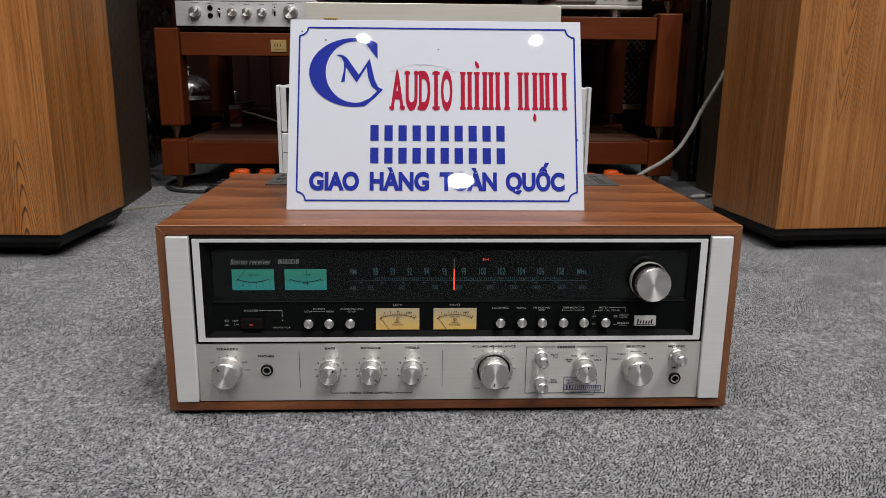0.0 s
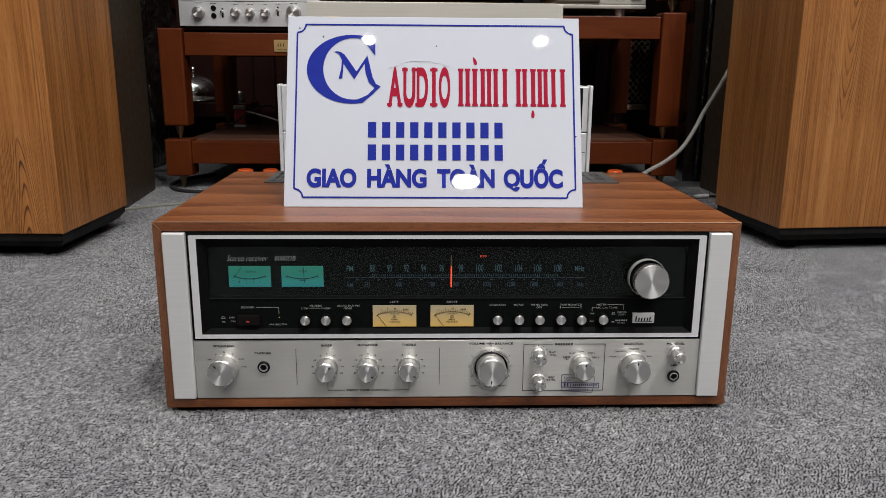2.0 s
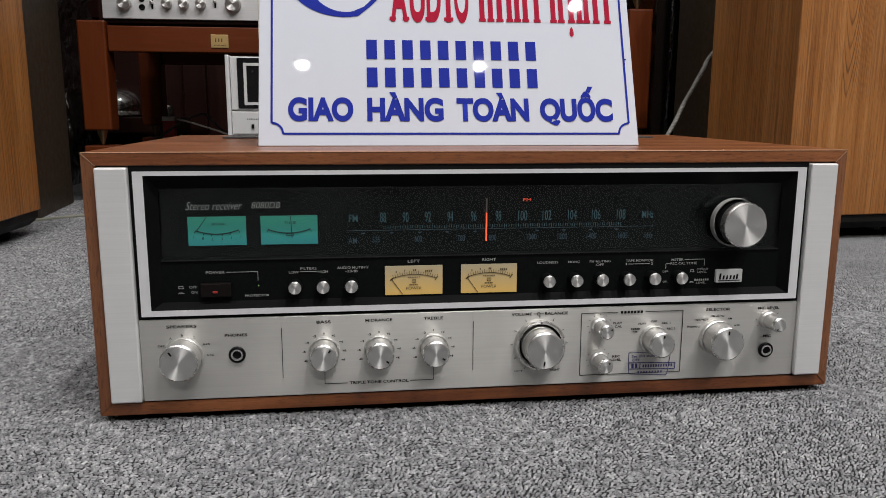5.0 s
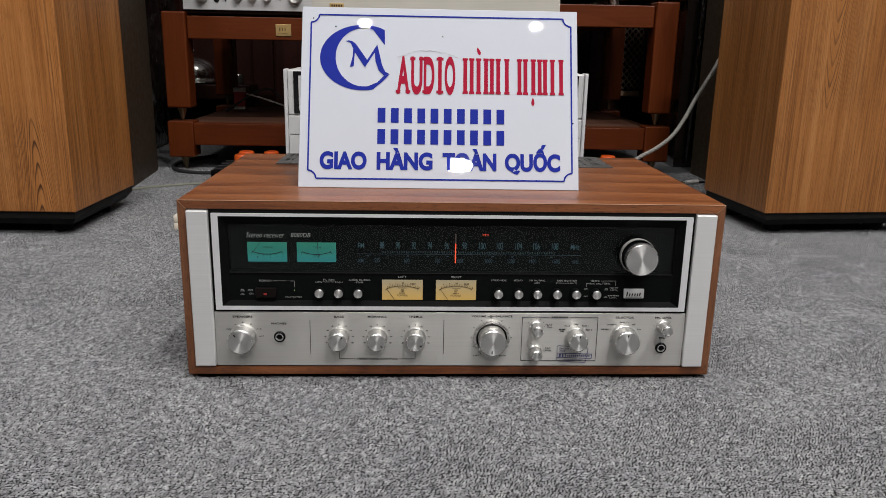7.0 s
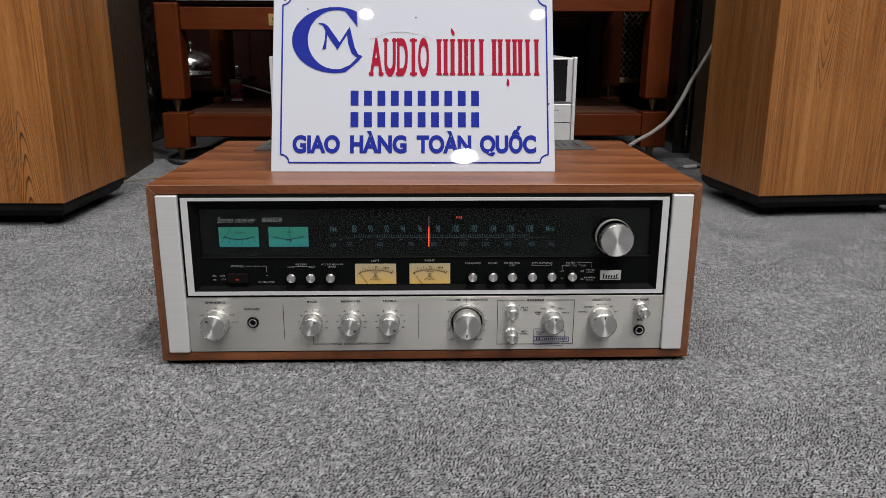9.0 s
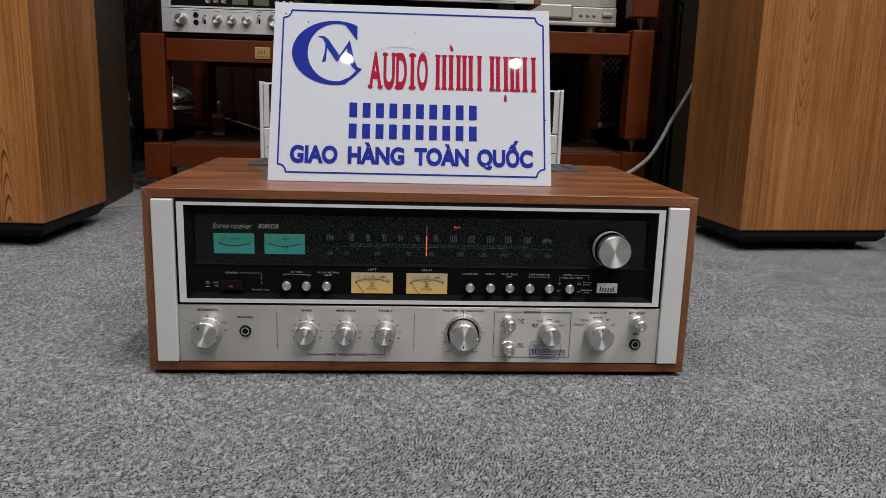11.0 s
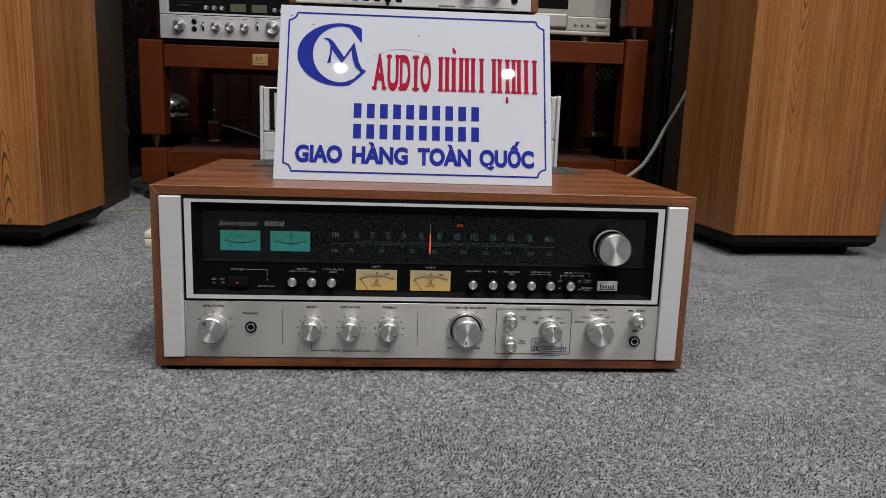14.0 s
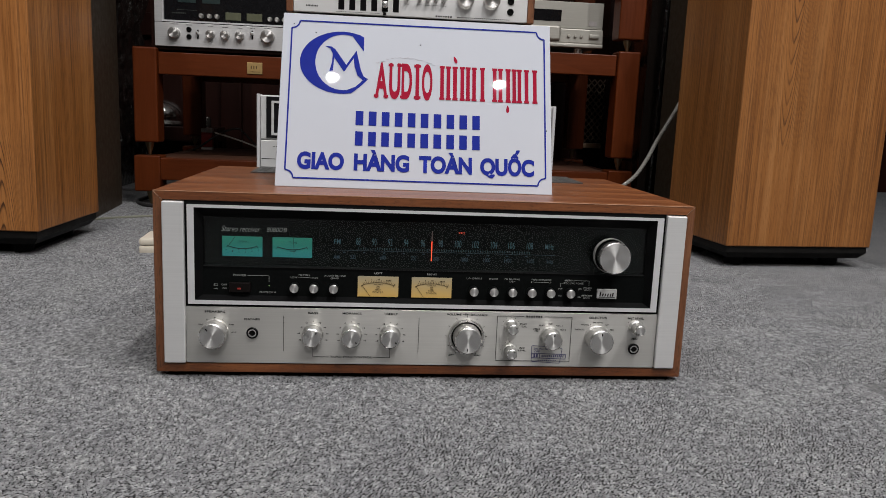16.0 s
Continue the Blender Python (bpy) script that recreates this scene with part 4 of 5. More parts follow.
# lower-panel legends
PY = -0.0008
for body, lx, lz, lw, lh in (("SPEAKERS", -0.2110, 0.0686, 0.0200, 0.0020), ("OFF", -0.2252, 0.0552, 0.0046, 0.0013), ("A", -0.2187, 0.0605, 0.0015, 0.0014), ("B", -0.2110, 0.0624, 0.0014, 0.0014),
                             ("C", -0.2031, 0.0607, 0.0015, 0.0014), ("A+B", -0.1953, 0.0556, 0.0050, 0.0013), ("A+C", -0.1929, 0.0478, 0.0050, 0.0013), ("PHONES", -0.1750, 0.0614, 0.0152, 0.0019),
                             ("BASS", -0.1150, 0.0688, 0.0098, 0.0020), ("MIDRANGE", -0.0765, 0.0690, 0.0190, 0.0020), ("TREBLE", -0.0378, 0.0692, 0.0140, 0.0020), ("TRIPLE TONE CONTROL", -0.0767, 0.0235, 0.0420, 0.0020),
                             ("VOLUME", 0.0264, 0.0700, 0.0150, 0.0020), ("BALANCE", 0.0520, 0.0700, 0.0172, 0.0020), ("LEFT", 0.0250, 0.0272, 0.0062, 0.0014), ("RIGHT", 0.0522, 0.0272, 0.0074, 0.0014),
                             ("PLAY", 0.0985, 0.0611, 0.0072, 0.0016), ("CAL", 0.0992, 0.0585, 0.0055, 0.0016), ("REC", 0.0985, 0.0356, 0.0058, 0.0016), ("LEVEL", 0.0985, 0.0330, 0.0080, 0.0016),
                             ("PLAY", 0.1176, 0.0600, 0.0062, 0.0014), ("OFF", 0.1263, 0.0615, 0.0048, 0.0014), ("REC 1", 0.1358, 0.0600, 0.0066, 0.0014), ("REC 2", 0.1400, 0.0556, 0.0066, 0.0014), ("FM", 0.1122, 0.0540, 0.0034, 0.0013),
                             ("SELECTOR", 0.1760, 0.0692, 0.0190, 0.0020), ("PHONO 2", 0.1574, 0.0564, 0.0096, 0.0014), ("PHONO 1", 0.1636, 0.0615, 0.0096, 0.0014), ("FM AUTO", 0.1762, 0.0640, 0.0100, 0.0014),
                             ("AM", 0.1856, 0.0618, 0.0034, 0.0014), ("AUX", 0.1916, 0.0565, 0.0048, 0.0014), ("MIC LEVEL", 0.2160, 0.0692, 0.0172, 0.0019), ("MIC", 0.2164, 0.0473, 0.0062, 0.0019)):
    text(body, rec, lx, PY, lz, lw, lh, INK, "legend", 0, 0.022)
for kx in (-0.1150, -0.0765, -0.0378):
    for k, body in enumerate(("-8", "-6", "-4", "-2", "0", "+2", "+4", "+6", "+8")):
        a = radians(-112 + 28 * k)
        text(body, rec, kx + 0.0142 * math.sin(a), PY, KZ - 0.0012 + 0.0142 * math.cos(a), 0.0010 if body == "0" else 0.0026, 0.0014, INK, "figure", 0, 0.03)
bm = bmesh.new()
for x0, z0, x1, z1 in ((-0.1440, 0.0655, -0.1440, 0.0292), (-0.0090, 0.0660, -0.0090, 0.0292), (-0.1150, 0.0345, -0.1150, 0.0235), (-0.1150, 0.0235, -0.0990, 0.0235), (-0.0545, 0.0235, -0.0378, 0.0235), (-0.0378, 0.0235, -0.0378, 0.0345),
                       (0.0710, 0.0692, 0.0985, 0.0692), (0.1195, 0.0692, 0.1485, 0.0692), (0.0710, 0.0692, 0.0710, 0.0220), (0.1485, 0.0692, 0.1485, 0.0220), (0.0710, 0.0220, 0.1485, 0.0220), (0.0352, 0.0700, 0.0424, 0.0700)):
    line(bm, x0, z0, x1, z1, PY, 0.0004)
for k in range(11):
    a = radians(-150 + 30 * k)
    line(bm, 0.0398 + 0.0196 * math.sin(a), KZ + 0.0196 * math.cos(a), 0.0398 + 0.0214 * math.sin(a), KZ + 0.0214 * math.cos(a), PY, 0.0006 if k == 5 else 0.0004)
for kx, kz in ((0.0850, 0.0592), (0.0850, 0.0335), (0.2160, 0.0602)):
    for k in range(9):
        a = radians(-120 + 30 * k)
        line(bm, kx + 0.0086 * math.sin(a), kz + 0.0086 * math.cos(a), kx + 0.0092 * math.sin(a), kz + 0.0092 * math.cos(a), PY, 0.0005)
for k in range(12):
    a0, a1 = radians(30 * k), radians(30 * k + 30)
    line(bm, 0.0388 + 0.0012 * math.sin(a0), 0.07 + 0.0012 * math.cos(a0), 0.0388 + 0.0012 * math.sin(a1), 0.07 + 0.0012 * math.cos(a1), PY, 0.0003)
tagged(part("legend_rule", bm, INK, rec), kind="stuff")
bm = bmesh.new()
bars(bm, 0.1090, 0.0692, 0.0175, 0.0019, 7, PY)
bars(bm, 0.1122, 0.0562, 0.0070, 0.0013, 5, PY)
tagged(part("legend_bars", bm, INK, rec), kind="stuff")
# violet rubber stamp, its words as bars
bm = bmesh.new()
st = [(0.1085, 0.0225), (0.1082, 0.0375), (0.1096, 0.0385), (0.1395, 0.0360), (0.1404, 0.0350), (0.1385, 0.0205), (0.1375, 0.0198), (0.1095, 0.0214)]
for p, q in zip(st, st[1:] + st[:1]):
    line(bm, *p, *q, PY, 0.0004)
text("Set this switch at", rec, 0.1225, PY - 0.0002, 0.0352, 0.0240, 0.0020, STAMP_INK, "stamp_lettering", 0.1, 0.01)
text("OFF", rec, 0.1140, PY - 0.0002, 0.0322, 0.0060, 0.0020, STAMP_INK, "stamp_lettering", 0.1, 0.01)
for z0, x0, x1, n in ((0.0225, 0.1150, 0.1350, 9),):
    bars(bm, (x0 + x1) / 2, z0, x1 - x0, 0.0016, n, PY, 0.55)
for p, q in (((0.1085, 0.0254), (0.1085, 0.0302)), ((0.1085, 0.0302), (0.1445, 0.0292)), ((0.1445, 0.0292), (0.1442, 0.0244)), ((0.1442, 0.0244), (0.1085, 0.0254)), ((0.1172, 0.0252), (0.1172, 0.0299))):
    line(bm, *p, *q, PY - 0.0001, 0.0006)
bars(bm, 0.1129, 0.0277, 0.0055, 0.0034, 2, PY, 0.4)
bars(bm, 0.1308, 0.0273, 0.0240, 0.0022, 12, PY, 0.5)
part("rubber_stamp", bm, STAMP_INK, rec, "smudged violet rubber stamp")

# vent plate across the rear of the cabinet top
bm = bmesh.new()
vx0, vx1, vy0, vy1, pitch_x, pitch_y = -0.2125, 0.2125, 0.228, 0.316, 0.0105, 0.0118
zt = TOP + 0.0002
rows = int((vy1 - vy0) / pitch_y)
cols = int((vx1 - vx0) / pitch_x)
for i in range(rows + 1):
    y = vy0 + i * pitch_y
    box(bm, vx0, vx1, y, y + (0.0060 if 0 < i < rows else 0.0085), zt, zt + 0.0012)
for i in range(rows):
    for j in range(cols + 1):
        x = vx0 + j * pitch_x
        w2 = 0.0035 if j not in (0, cols) else 0.012
        box(bm, max(vx0, x - w2), min(vx1, x + w2), vy0 + i * pitch_y + 0.0060, vy0 + (i + 1) * pitch_y, zt, zt + 0.0011)
part("vent_plate", bm, VENT_GREY, rec, "grey slotted metal vent plate")
# black sheet under the slots, painting in the shade inside the cabinet
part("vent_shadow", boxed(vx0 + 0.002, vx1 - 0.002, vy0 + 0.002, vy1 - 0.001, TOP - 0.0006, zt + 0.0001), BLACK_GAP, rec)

# ---- the shop sign on the receiver ----
SW, SH, ST = 0.295, 0.1955, 0.004
sign = thing("shop_sign", "glossy white acrylic shop sign leaning back on the receiver", "sign")
sign.matrix_basis = pose(-0.0136, 0.0708, TOP + 0.0003, 0, 0, -0.6) @ pose(0, 0, 0, -20.5, 0, 0) @ Matrix.Scale(1.0115, 4)
part("sign_panel", boxed(-SW / 2, SW / 2, 0, ST, 0, SH, 0.0006), ACRYLIC, sign)
bm = prism(bmesh.new(), [(-0.03, 0.0), (0.03, 0.0), (0.02, 0.109), (-0.02, 0.109)], 0.0, 0.003)
stay = part("easel_stay", bm, ACRYLIC, sign)
stay.matrix_basis = pose(0, 0.0898, 0.0350, 47.0, 0, 0)
FY = -0.0003


def su(u):
    return u - SW / 2


# blue rule with hollowed corners
bm = bmesh.new()
l, r2, b0, t0, n = 0.0098, 0.2880, 0.0096, 0.1868, 0.0085
ring = []
for cx, cz, sx, sz in ((l, b0, 1, 1), (l, t0, 1, -1), (r2, t0, -1, -1), (r2, b0, -1, 1)):
    arc = [(su(cx + sx * n * math.cos(radians(90 * k / 6))), cz + sz * n * math.sin(radians(90 * k / 6))) for k in range(7)]
    ring += arc if sx * sz > 0 else arc[::-1]
for p, q in zip(ring, ring[1:] + ring[:1]):
    line(bm, *p, *q, FY, 0.0016)
part("sign_border", bm, SIGN_BLUE, sign, "blue border line with notched corners")

# emblem: a crescent and a peaked zigzag
bm = bmesh.new()
oc, ic = (0.0652, 0.1404), (0.0664, 0.1408)
crescent = [(0.0882, 0.1707)]
for k in range(29):
    a = radians(66 + (284 - 66) * k / 28)
    crescent.append((oc[0] + 0.0453 * math.cos(a), oc[1] + 0.0358 * math.sin(a)))
crescent += [(0.0865, 0.1146), (0.0938, 0.1224), (0.0881, 0.1210), (0.0808, 0.1135)]
for k in range(29):
    a = radians(280 + (72 - 280) * k / 28)
    crescent.append((ic[0] + 0.0300 * math.cos(a), ic[1] + 0.0320 * math.sin(a)))
crescent.append((0.0884, 0.1543))
prism(bm, [(su(u), v) for u, v in crescent], FY - 0.0002, FY)
part("emblem_crescent", bm, SIGN_BLUE, sign, "blue crescent emblem")
peak = [(0.0468, 0.1581), (0.0498, 0.1588), (0.0535, 0.1582), (0.0576, 0.1553), (0.0698, 0.1378), (0.0804, 0.1548), (0.0834, 0.1425), (0.0857, 0.1326), (0.0892, 0.1251), (0.0940, 0.1226),
        (0.0880, 0.1212), (0.0824, 0.1262), (0.0789, 0.1361), (0.0776, 0.1460), (0.0676, 0.1297), (0.0566, 0.1459), (0.0557, 0.1308), (0.0518, 0.1302), (0.0544, 0.1407), (0.0549, 0.1500), (0.0519, 0.1562)]
part("emblem_peak", prism(bmesh.new(), [(su(u), v) for u, v in peak], FY - 0.0003, FY), SIGN_BLUE, sign)

# red lettering: the plain word in letters, the rest of the name as slab-ended bars
V0, V1 = 0.1026, 0.1416
for ch, u0, u1 in (("A", 0.1016, 0.1152), ("U", 0.1168, 0.1288), ("D", 0.1302, 0.1416), ("I", 0.1455, 0.1493), ("O", 0.1524, 0.1638)):
    text(ch, sign, su((u0 + u1) / 2), FY - 0.0002, (V0 + V1) / 2, u1 - u0, V1 - V0 - 0.0016, SIGN_RED, "sign_lettering", 0, 0.035)
for u0, u1, v in ((0.1006, 0.1056, V0), (0.1110, 0.1161, V0), (0.1156, 0.1212, V1 - 0.003), (0.1250, 0.1298, V1 - 0.003), (0.1289, 0.1330, V0), (0.1289, 0.1330, V1 - 0.003), (0.1437, 0.1511, V0), (0.1437, 0.1511, V1 - 0.003)):
    part("slab_end", box(bmesh.new(), su(u0), su(u1), FY - 0.00027, FY, v, v + 0.003), SIGN_RED, sign)
for u0, u1 in ((0.1716, 0.1841), (0.1852, 0.1920), (0.1938, 0.2057), (0.2068, 0.2217), (0.2296, 0.2416), (0.2439, 0.2507), (0.2513, 0.2627), (0.2650, 0.2799)):
    bm = bmesh.new()
    stems = (((u0 + u1) / 2 - 0.0021, (u0 + u1) / 2 + 0.0021),) if u1 - u0 < 0.008 else ((u0 + 0.0008, u0 + 0.0048), (u1 - 0.0048, u1 - 0.0008))
    for a, c in stems:
        box(bm, su(a), su(c), FY - 0.0002, FY, V0, V1)
        for v in (V0, V1 - 0.0026):
            box(bm, su(a - 0.0008), su(c + 0.0008), FY - 0.00025, FY, v, v + 0.0026)
    part("trade_name_bar", bm, SIGN_RED, sign)
for u, v, lean in ((0.1887, 0.1495, 20), (0.2467, 0.0950, 0)):
    a = radians(lean)
    drop = []
    for k in range(16):
        p = math.tau * k / 16
        dx, dz = 0.0016 * math.cos(p) * (1 - 0.35 * math.sin(p)), 0.0042 * math.sin(p)
        drop.append((su(u) + dx * math.cos(a) - dz * math.sin(a), v + dx * math.sin(a) + dz * math.cos(a)))
    part("accent_mark", prism(bmesh.new(), drop, FY - 0.0002, FY), SIGN_RED, sign)
# two rows of ten blue bars
for v0 in (0.0780, 0.0551):
    for k in range(10):
        c = 0.0790 + 0.1400 * (k + 0.5) / 10
        part("number_bar", boxed(su(c - 0.0041), su(c + 0.0041), FY - 0.0002, FY, v0 - 0.0079, v0 + 0.0079), SIGN_BLUE, sign)
for body, u0, u1 in (("GIAO", 0.0220, 0.0711), ("HÀNG", 0.0816, 0.1404), ("TOÀN", 0.1508, 0.2078), ("QUỐC", 0.2167, 0.2755)):
    text(body, sign, su((u0 + u1) / 2), FY - 0.0002, 0.0290, u1 - u0, 0.0166, SIGN_BLUE, "sign_lettering", 0, 0.048)
# scratches and adhesive smears in the film
bm = bmesh.new()
rng = random.Random(4)
for k in range(34):
    p = k / 33
    u, v = 0.1015 + 0.062 * p, 0.1425 + 0.0065 * math.sin(math.pi * p) + rng.uniform(-0.0008, 0.0008)
    a = rng.uniform(-0.5, 0.5)
    if rng.random() < 0.6:
        line(bm, su(u), v, su(u + 0.003 * math.cos(a)), v + 0.0015 * math.sin(a), FY, 0.00022)
part("film_scratches", bm, plain("scuffed_film", (0.33, 0.30, 0.33), 0.4), sign)
bm = bmesh.new()
for u, v in ((0.036, 0.174), (0.2895, 0.072), (0.286, 0.178), (0.15, 0.165), (0.012, 0.183)):
    lathe(bm, [(0.0008, 0), (0.0006, -0.0003), (0, -0.0003)], "y", 10, (su(u), 0, v))
tagged(part("specks", bm, INK, sign), kind="stuff")


# ---- loudspeakers ----
def loudspeaker(name, label, loc, rz, mirror, veneer, dp):
    """A tall teak-veneered cabinet on a recessed black plinth; local x runs away from the receiver."""
    s = -1 if mirror else 1
    sp = thing(name, label, "loudspeaker", loc, rz, "pair of loudspeakers")
    wd, z0, z1 = 0.308, 0.044, 0.69
    x0, x1 = sorted((0, s * wd))
    part("cabinet_body", boxed(x0, x1, 0, dp, z0, z1, 0.0018, 3), veneer, sp)
    bm = bmesh.new()
    o = [(x0 + 0.004, 0.004), (x1 - 0.004, 0.004), (x1 - 0.004, dp - 0.004), (x0 + 0.004, dp - 0.004)]
    i2 = [(x0 + 0.014, 0.014), (x1 - 0.014, 0.014), (x1 - 0.014, dp - 0.014), (x0 + 0.014, dp - 0.014)]
    top = [bm.verts.new((*p, z0 + 0.001)) for p in o]
    mid = [bm.verts.new((*p, z0 - 0.012)) for p in o]
    low = [bm.verts.new((*p, z0 - 0.024)) for p in i2]
    bm.faces.new(top)
    bm.faces.new(low[::-1])
    for a, b in ((top, mid), (mid, low)):
        for k in range(4):
            bm.faces.new((a[k], b[k], b[(k + 1) % 4], a[(k + 1) % 4]))
    part("plinth", bm, PLINTH, sp, "black recessed plinth")
    for fx in (x0 + 0.05, x1 - 0.05):
        for fy in (0.052, dp - 0.052):
            part("foot", lathe(bmesh.new(), [(0, 0.0), (0.014, 0.0), (0.017, 0.004), (0.019, z0 - 0.022)], "z", 24), FOOT_RUBBER, sp, loc=(fx, fy, 0))
    return sp


loudspeaker("loudspeaker", "tall teak-veneered floor loudspeaker on a black plinth beside a floor cable", (-0.621, 0.583, 0), -1.5, True, TEAK_B, 0.268)
loudspeaker("loudspeaker", "tall teak-veneered floor loudspeaker with arched grain beside a grey cable", (0.608, 0.629, 0), 5.3, False, TEAK_A, 0.246)


def dark_loudspeaker(label, loc, rz, mirror, dp):
    """A plain dark cabinet on the carpet behind the teak one; local origin at its inner near corner."""
    s = -1 if mirror else 1
    sp = thing("dark_loudspeaker", label, "loudspeaker", loc, rz, "pair of dark loudspeakers")
    xa, xb = sorted((0, s * 0.31))
    part("cabinet_body", boxed(xa, xb, 0.018, dp, 0.0, 0.76, 0.003, 3), SPEAKER_BACK, sp)
    part("front_frame", boxed(xa, xb, 0.0, 0.0175, 0.0, 0.76, 0.003, 3), SPEAKER_BACK, sp)


dark_loudspeaker("dark brown floor loudspeaker standing behind a teak loudspeaker", (-0.680, 0.935, 0), 5.0, True, 0.375)
dark_loudspeaker("dark brown floor loudspeaker with a grey cable hanging beside it", (0.730, 0.940, 0), 0.0, False, 0.42)


# ---- hi-fi racks ----
def cone_spike(parent, x, y, z0, z1):
    part("spike", lathe(bmesh.new(), [(0, z0), (0.003, z0 + 0.002), (0.0105, z1 - 0.008), (0.011, z1)], "z", 20), SPIKE_METAL, parent, "brass cone spike", (x, y, 0))


def rack(name, label, x0, x1, y0, y1, low, shelf, tall):
    """An orange-brown rack: corner posts on cone spikes, framed shelves; low = (bottom, top) of the lower rail, shelf of the upper rail."""
    rk = thing(name, label, "hi-fi rack", ((x0 + x1) / 2, y0, 0))
    cx = (x0 + x1) / 2
    a, b, d, p = x0 - cx, x1 - cx, y1 - y0, 0.062
    for px in (a, b - p):
        for py in (0.0, d - p):
            part("foot_block", boxed(px - 0.002, px + p + 0.002, py, py + p, low[0] - 0.030, low[1] + 0.006, 0.003), RACK_WOOD_Z, rk)
            cone_spike(rk, px + p / 2, py + p / 2, 0.0, low[0] - 0.029)
            part("post", boxed(px + 0.001, px + p - 0.001, py, py + p, low[1] + 0.040, shelf[1] + 0.010, 0.004, 3), RACK_WOOD_Z, rk)
            cone_spike(rk, px + p / 2, py + p / 2, low[1] + 0.006, low[1] + 0.041)
            if tall:
                cone_spike(rk, px + p / 2, py + p / 2, shelf[1] + 0.010, shelf[1] + 0.041)
                part("post", boxed(px - 0.004, px + p + 0.004, py - 0.002, py + p, shelf[1] + 0.040, tall, 0.004, 3), RACK_WOOD_Z, rk)
    # a tall rack's third tier is unseen, added to shade the rear posts
    for z0, z1 in (low, shelf, (tall - 0.08, tall - 0.025))[: 3 if tall else 2]:
        part("front_rail", boxed(a + p, b - p, 0.012, 0.045, z0, z1, 0.002), RACK_WOOD_X, rk)
        part("back_rail", boxed(a + p, b - p, d - 0.045, d - 0.012, z0, z1, 0.002), RACK_WOOD_X, rk)
        part("shelf_board", boxed(a + p * 0.5, b - p * 0.5, 0.045, d - 0.045, z1 - 0.022, z1 - 0.001, 0.001), SHELF_WOOD, rk)
    return rk


RY = 1.304
rack_l = rack("hifi_rack", "orange-brown wooden hi-fi rack on cone spikes with a brass badge", -0.678, -0.006, RY, RY + 0.57, (0.067, 0.124), (0.338, 0.394), 0)
rack_r = rack("hifi_rack", "taller orange-brown wooden hi-fi rack on cone spikes", 0.020, 0.642, RY, RY + 0.57, (0.069, 0.127), (0.386, 0.441), 0.83)
for rk, bx, bz in ((rack_l, -0.3735, 0.363), (rack_l, -0.299, 0.097)):
    rcx = -0.342
    bd = part("badge", boxed(bx - 0.0195 - rcx, bx + 0.0195 - rcx, 0.0095, 0.0125, bz - 0.0145, bz + 0.0145, 0.0008), BRASS, rk, "small brass badge")
    bm = bmesh.new()
    bars(bm, bx - rcx - 0.002, bz + 0.002, 0.020, 0.008, 3, 0.0092, 0.6)
    bars(bm, bx - rcx, bz - 0.009, 0.026, 0.002, 9, 0.0092)
    part("badge_bars", bm, plain("etched_badge_print", (0.12, 0.07, 0.02), 0.5), bd)


# ---- components ----
def small_knob(parent, x, z, r, y, length=0.018, name="knob"):
    k = part(name, lathe(bmesh.new(), [(r * 1.08, 0.001), (r * 1.08, -0.004), (r, -0.005), (r, -length + 0.002), (r * 0.88, -length)], "y", 32), KNURL, parent, "", (x, y, z))
    part("knob_face", lathe(bmesh.new(), [(r * 0.89, -length + 0.0001), (0, -length + 0.0001)], "y", 32), SPUN, k)
    return k


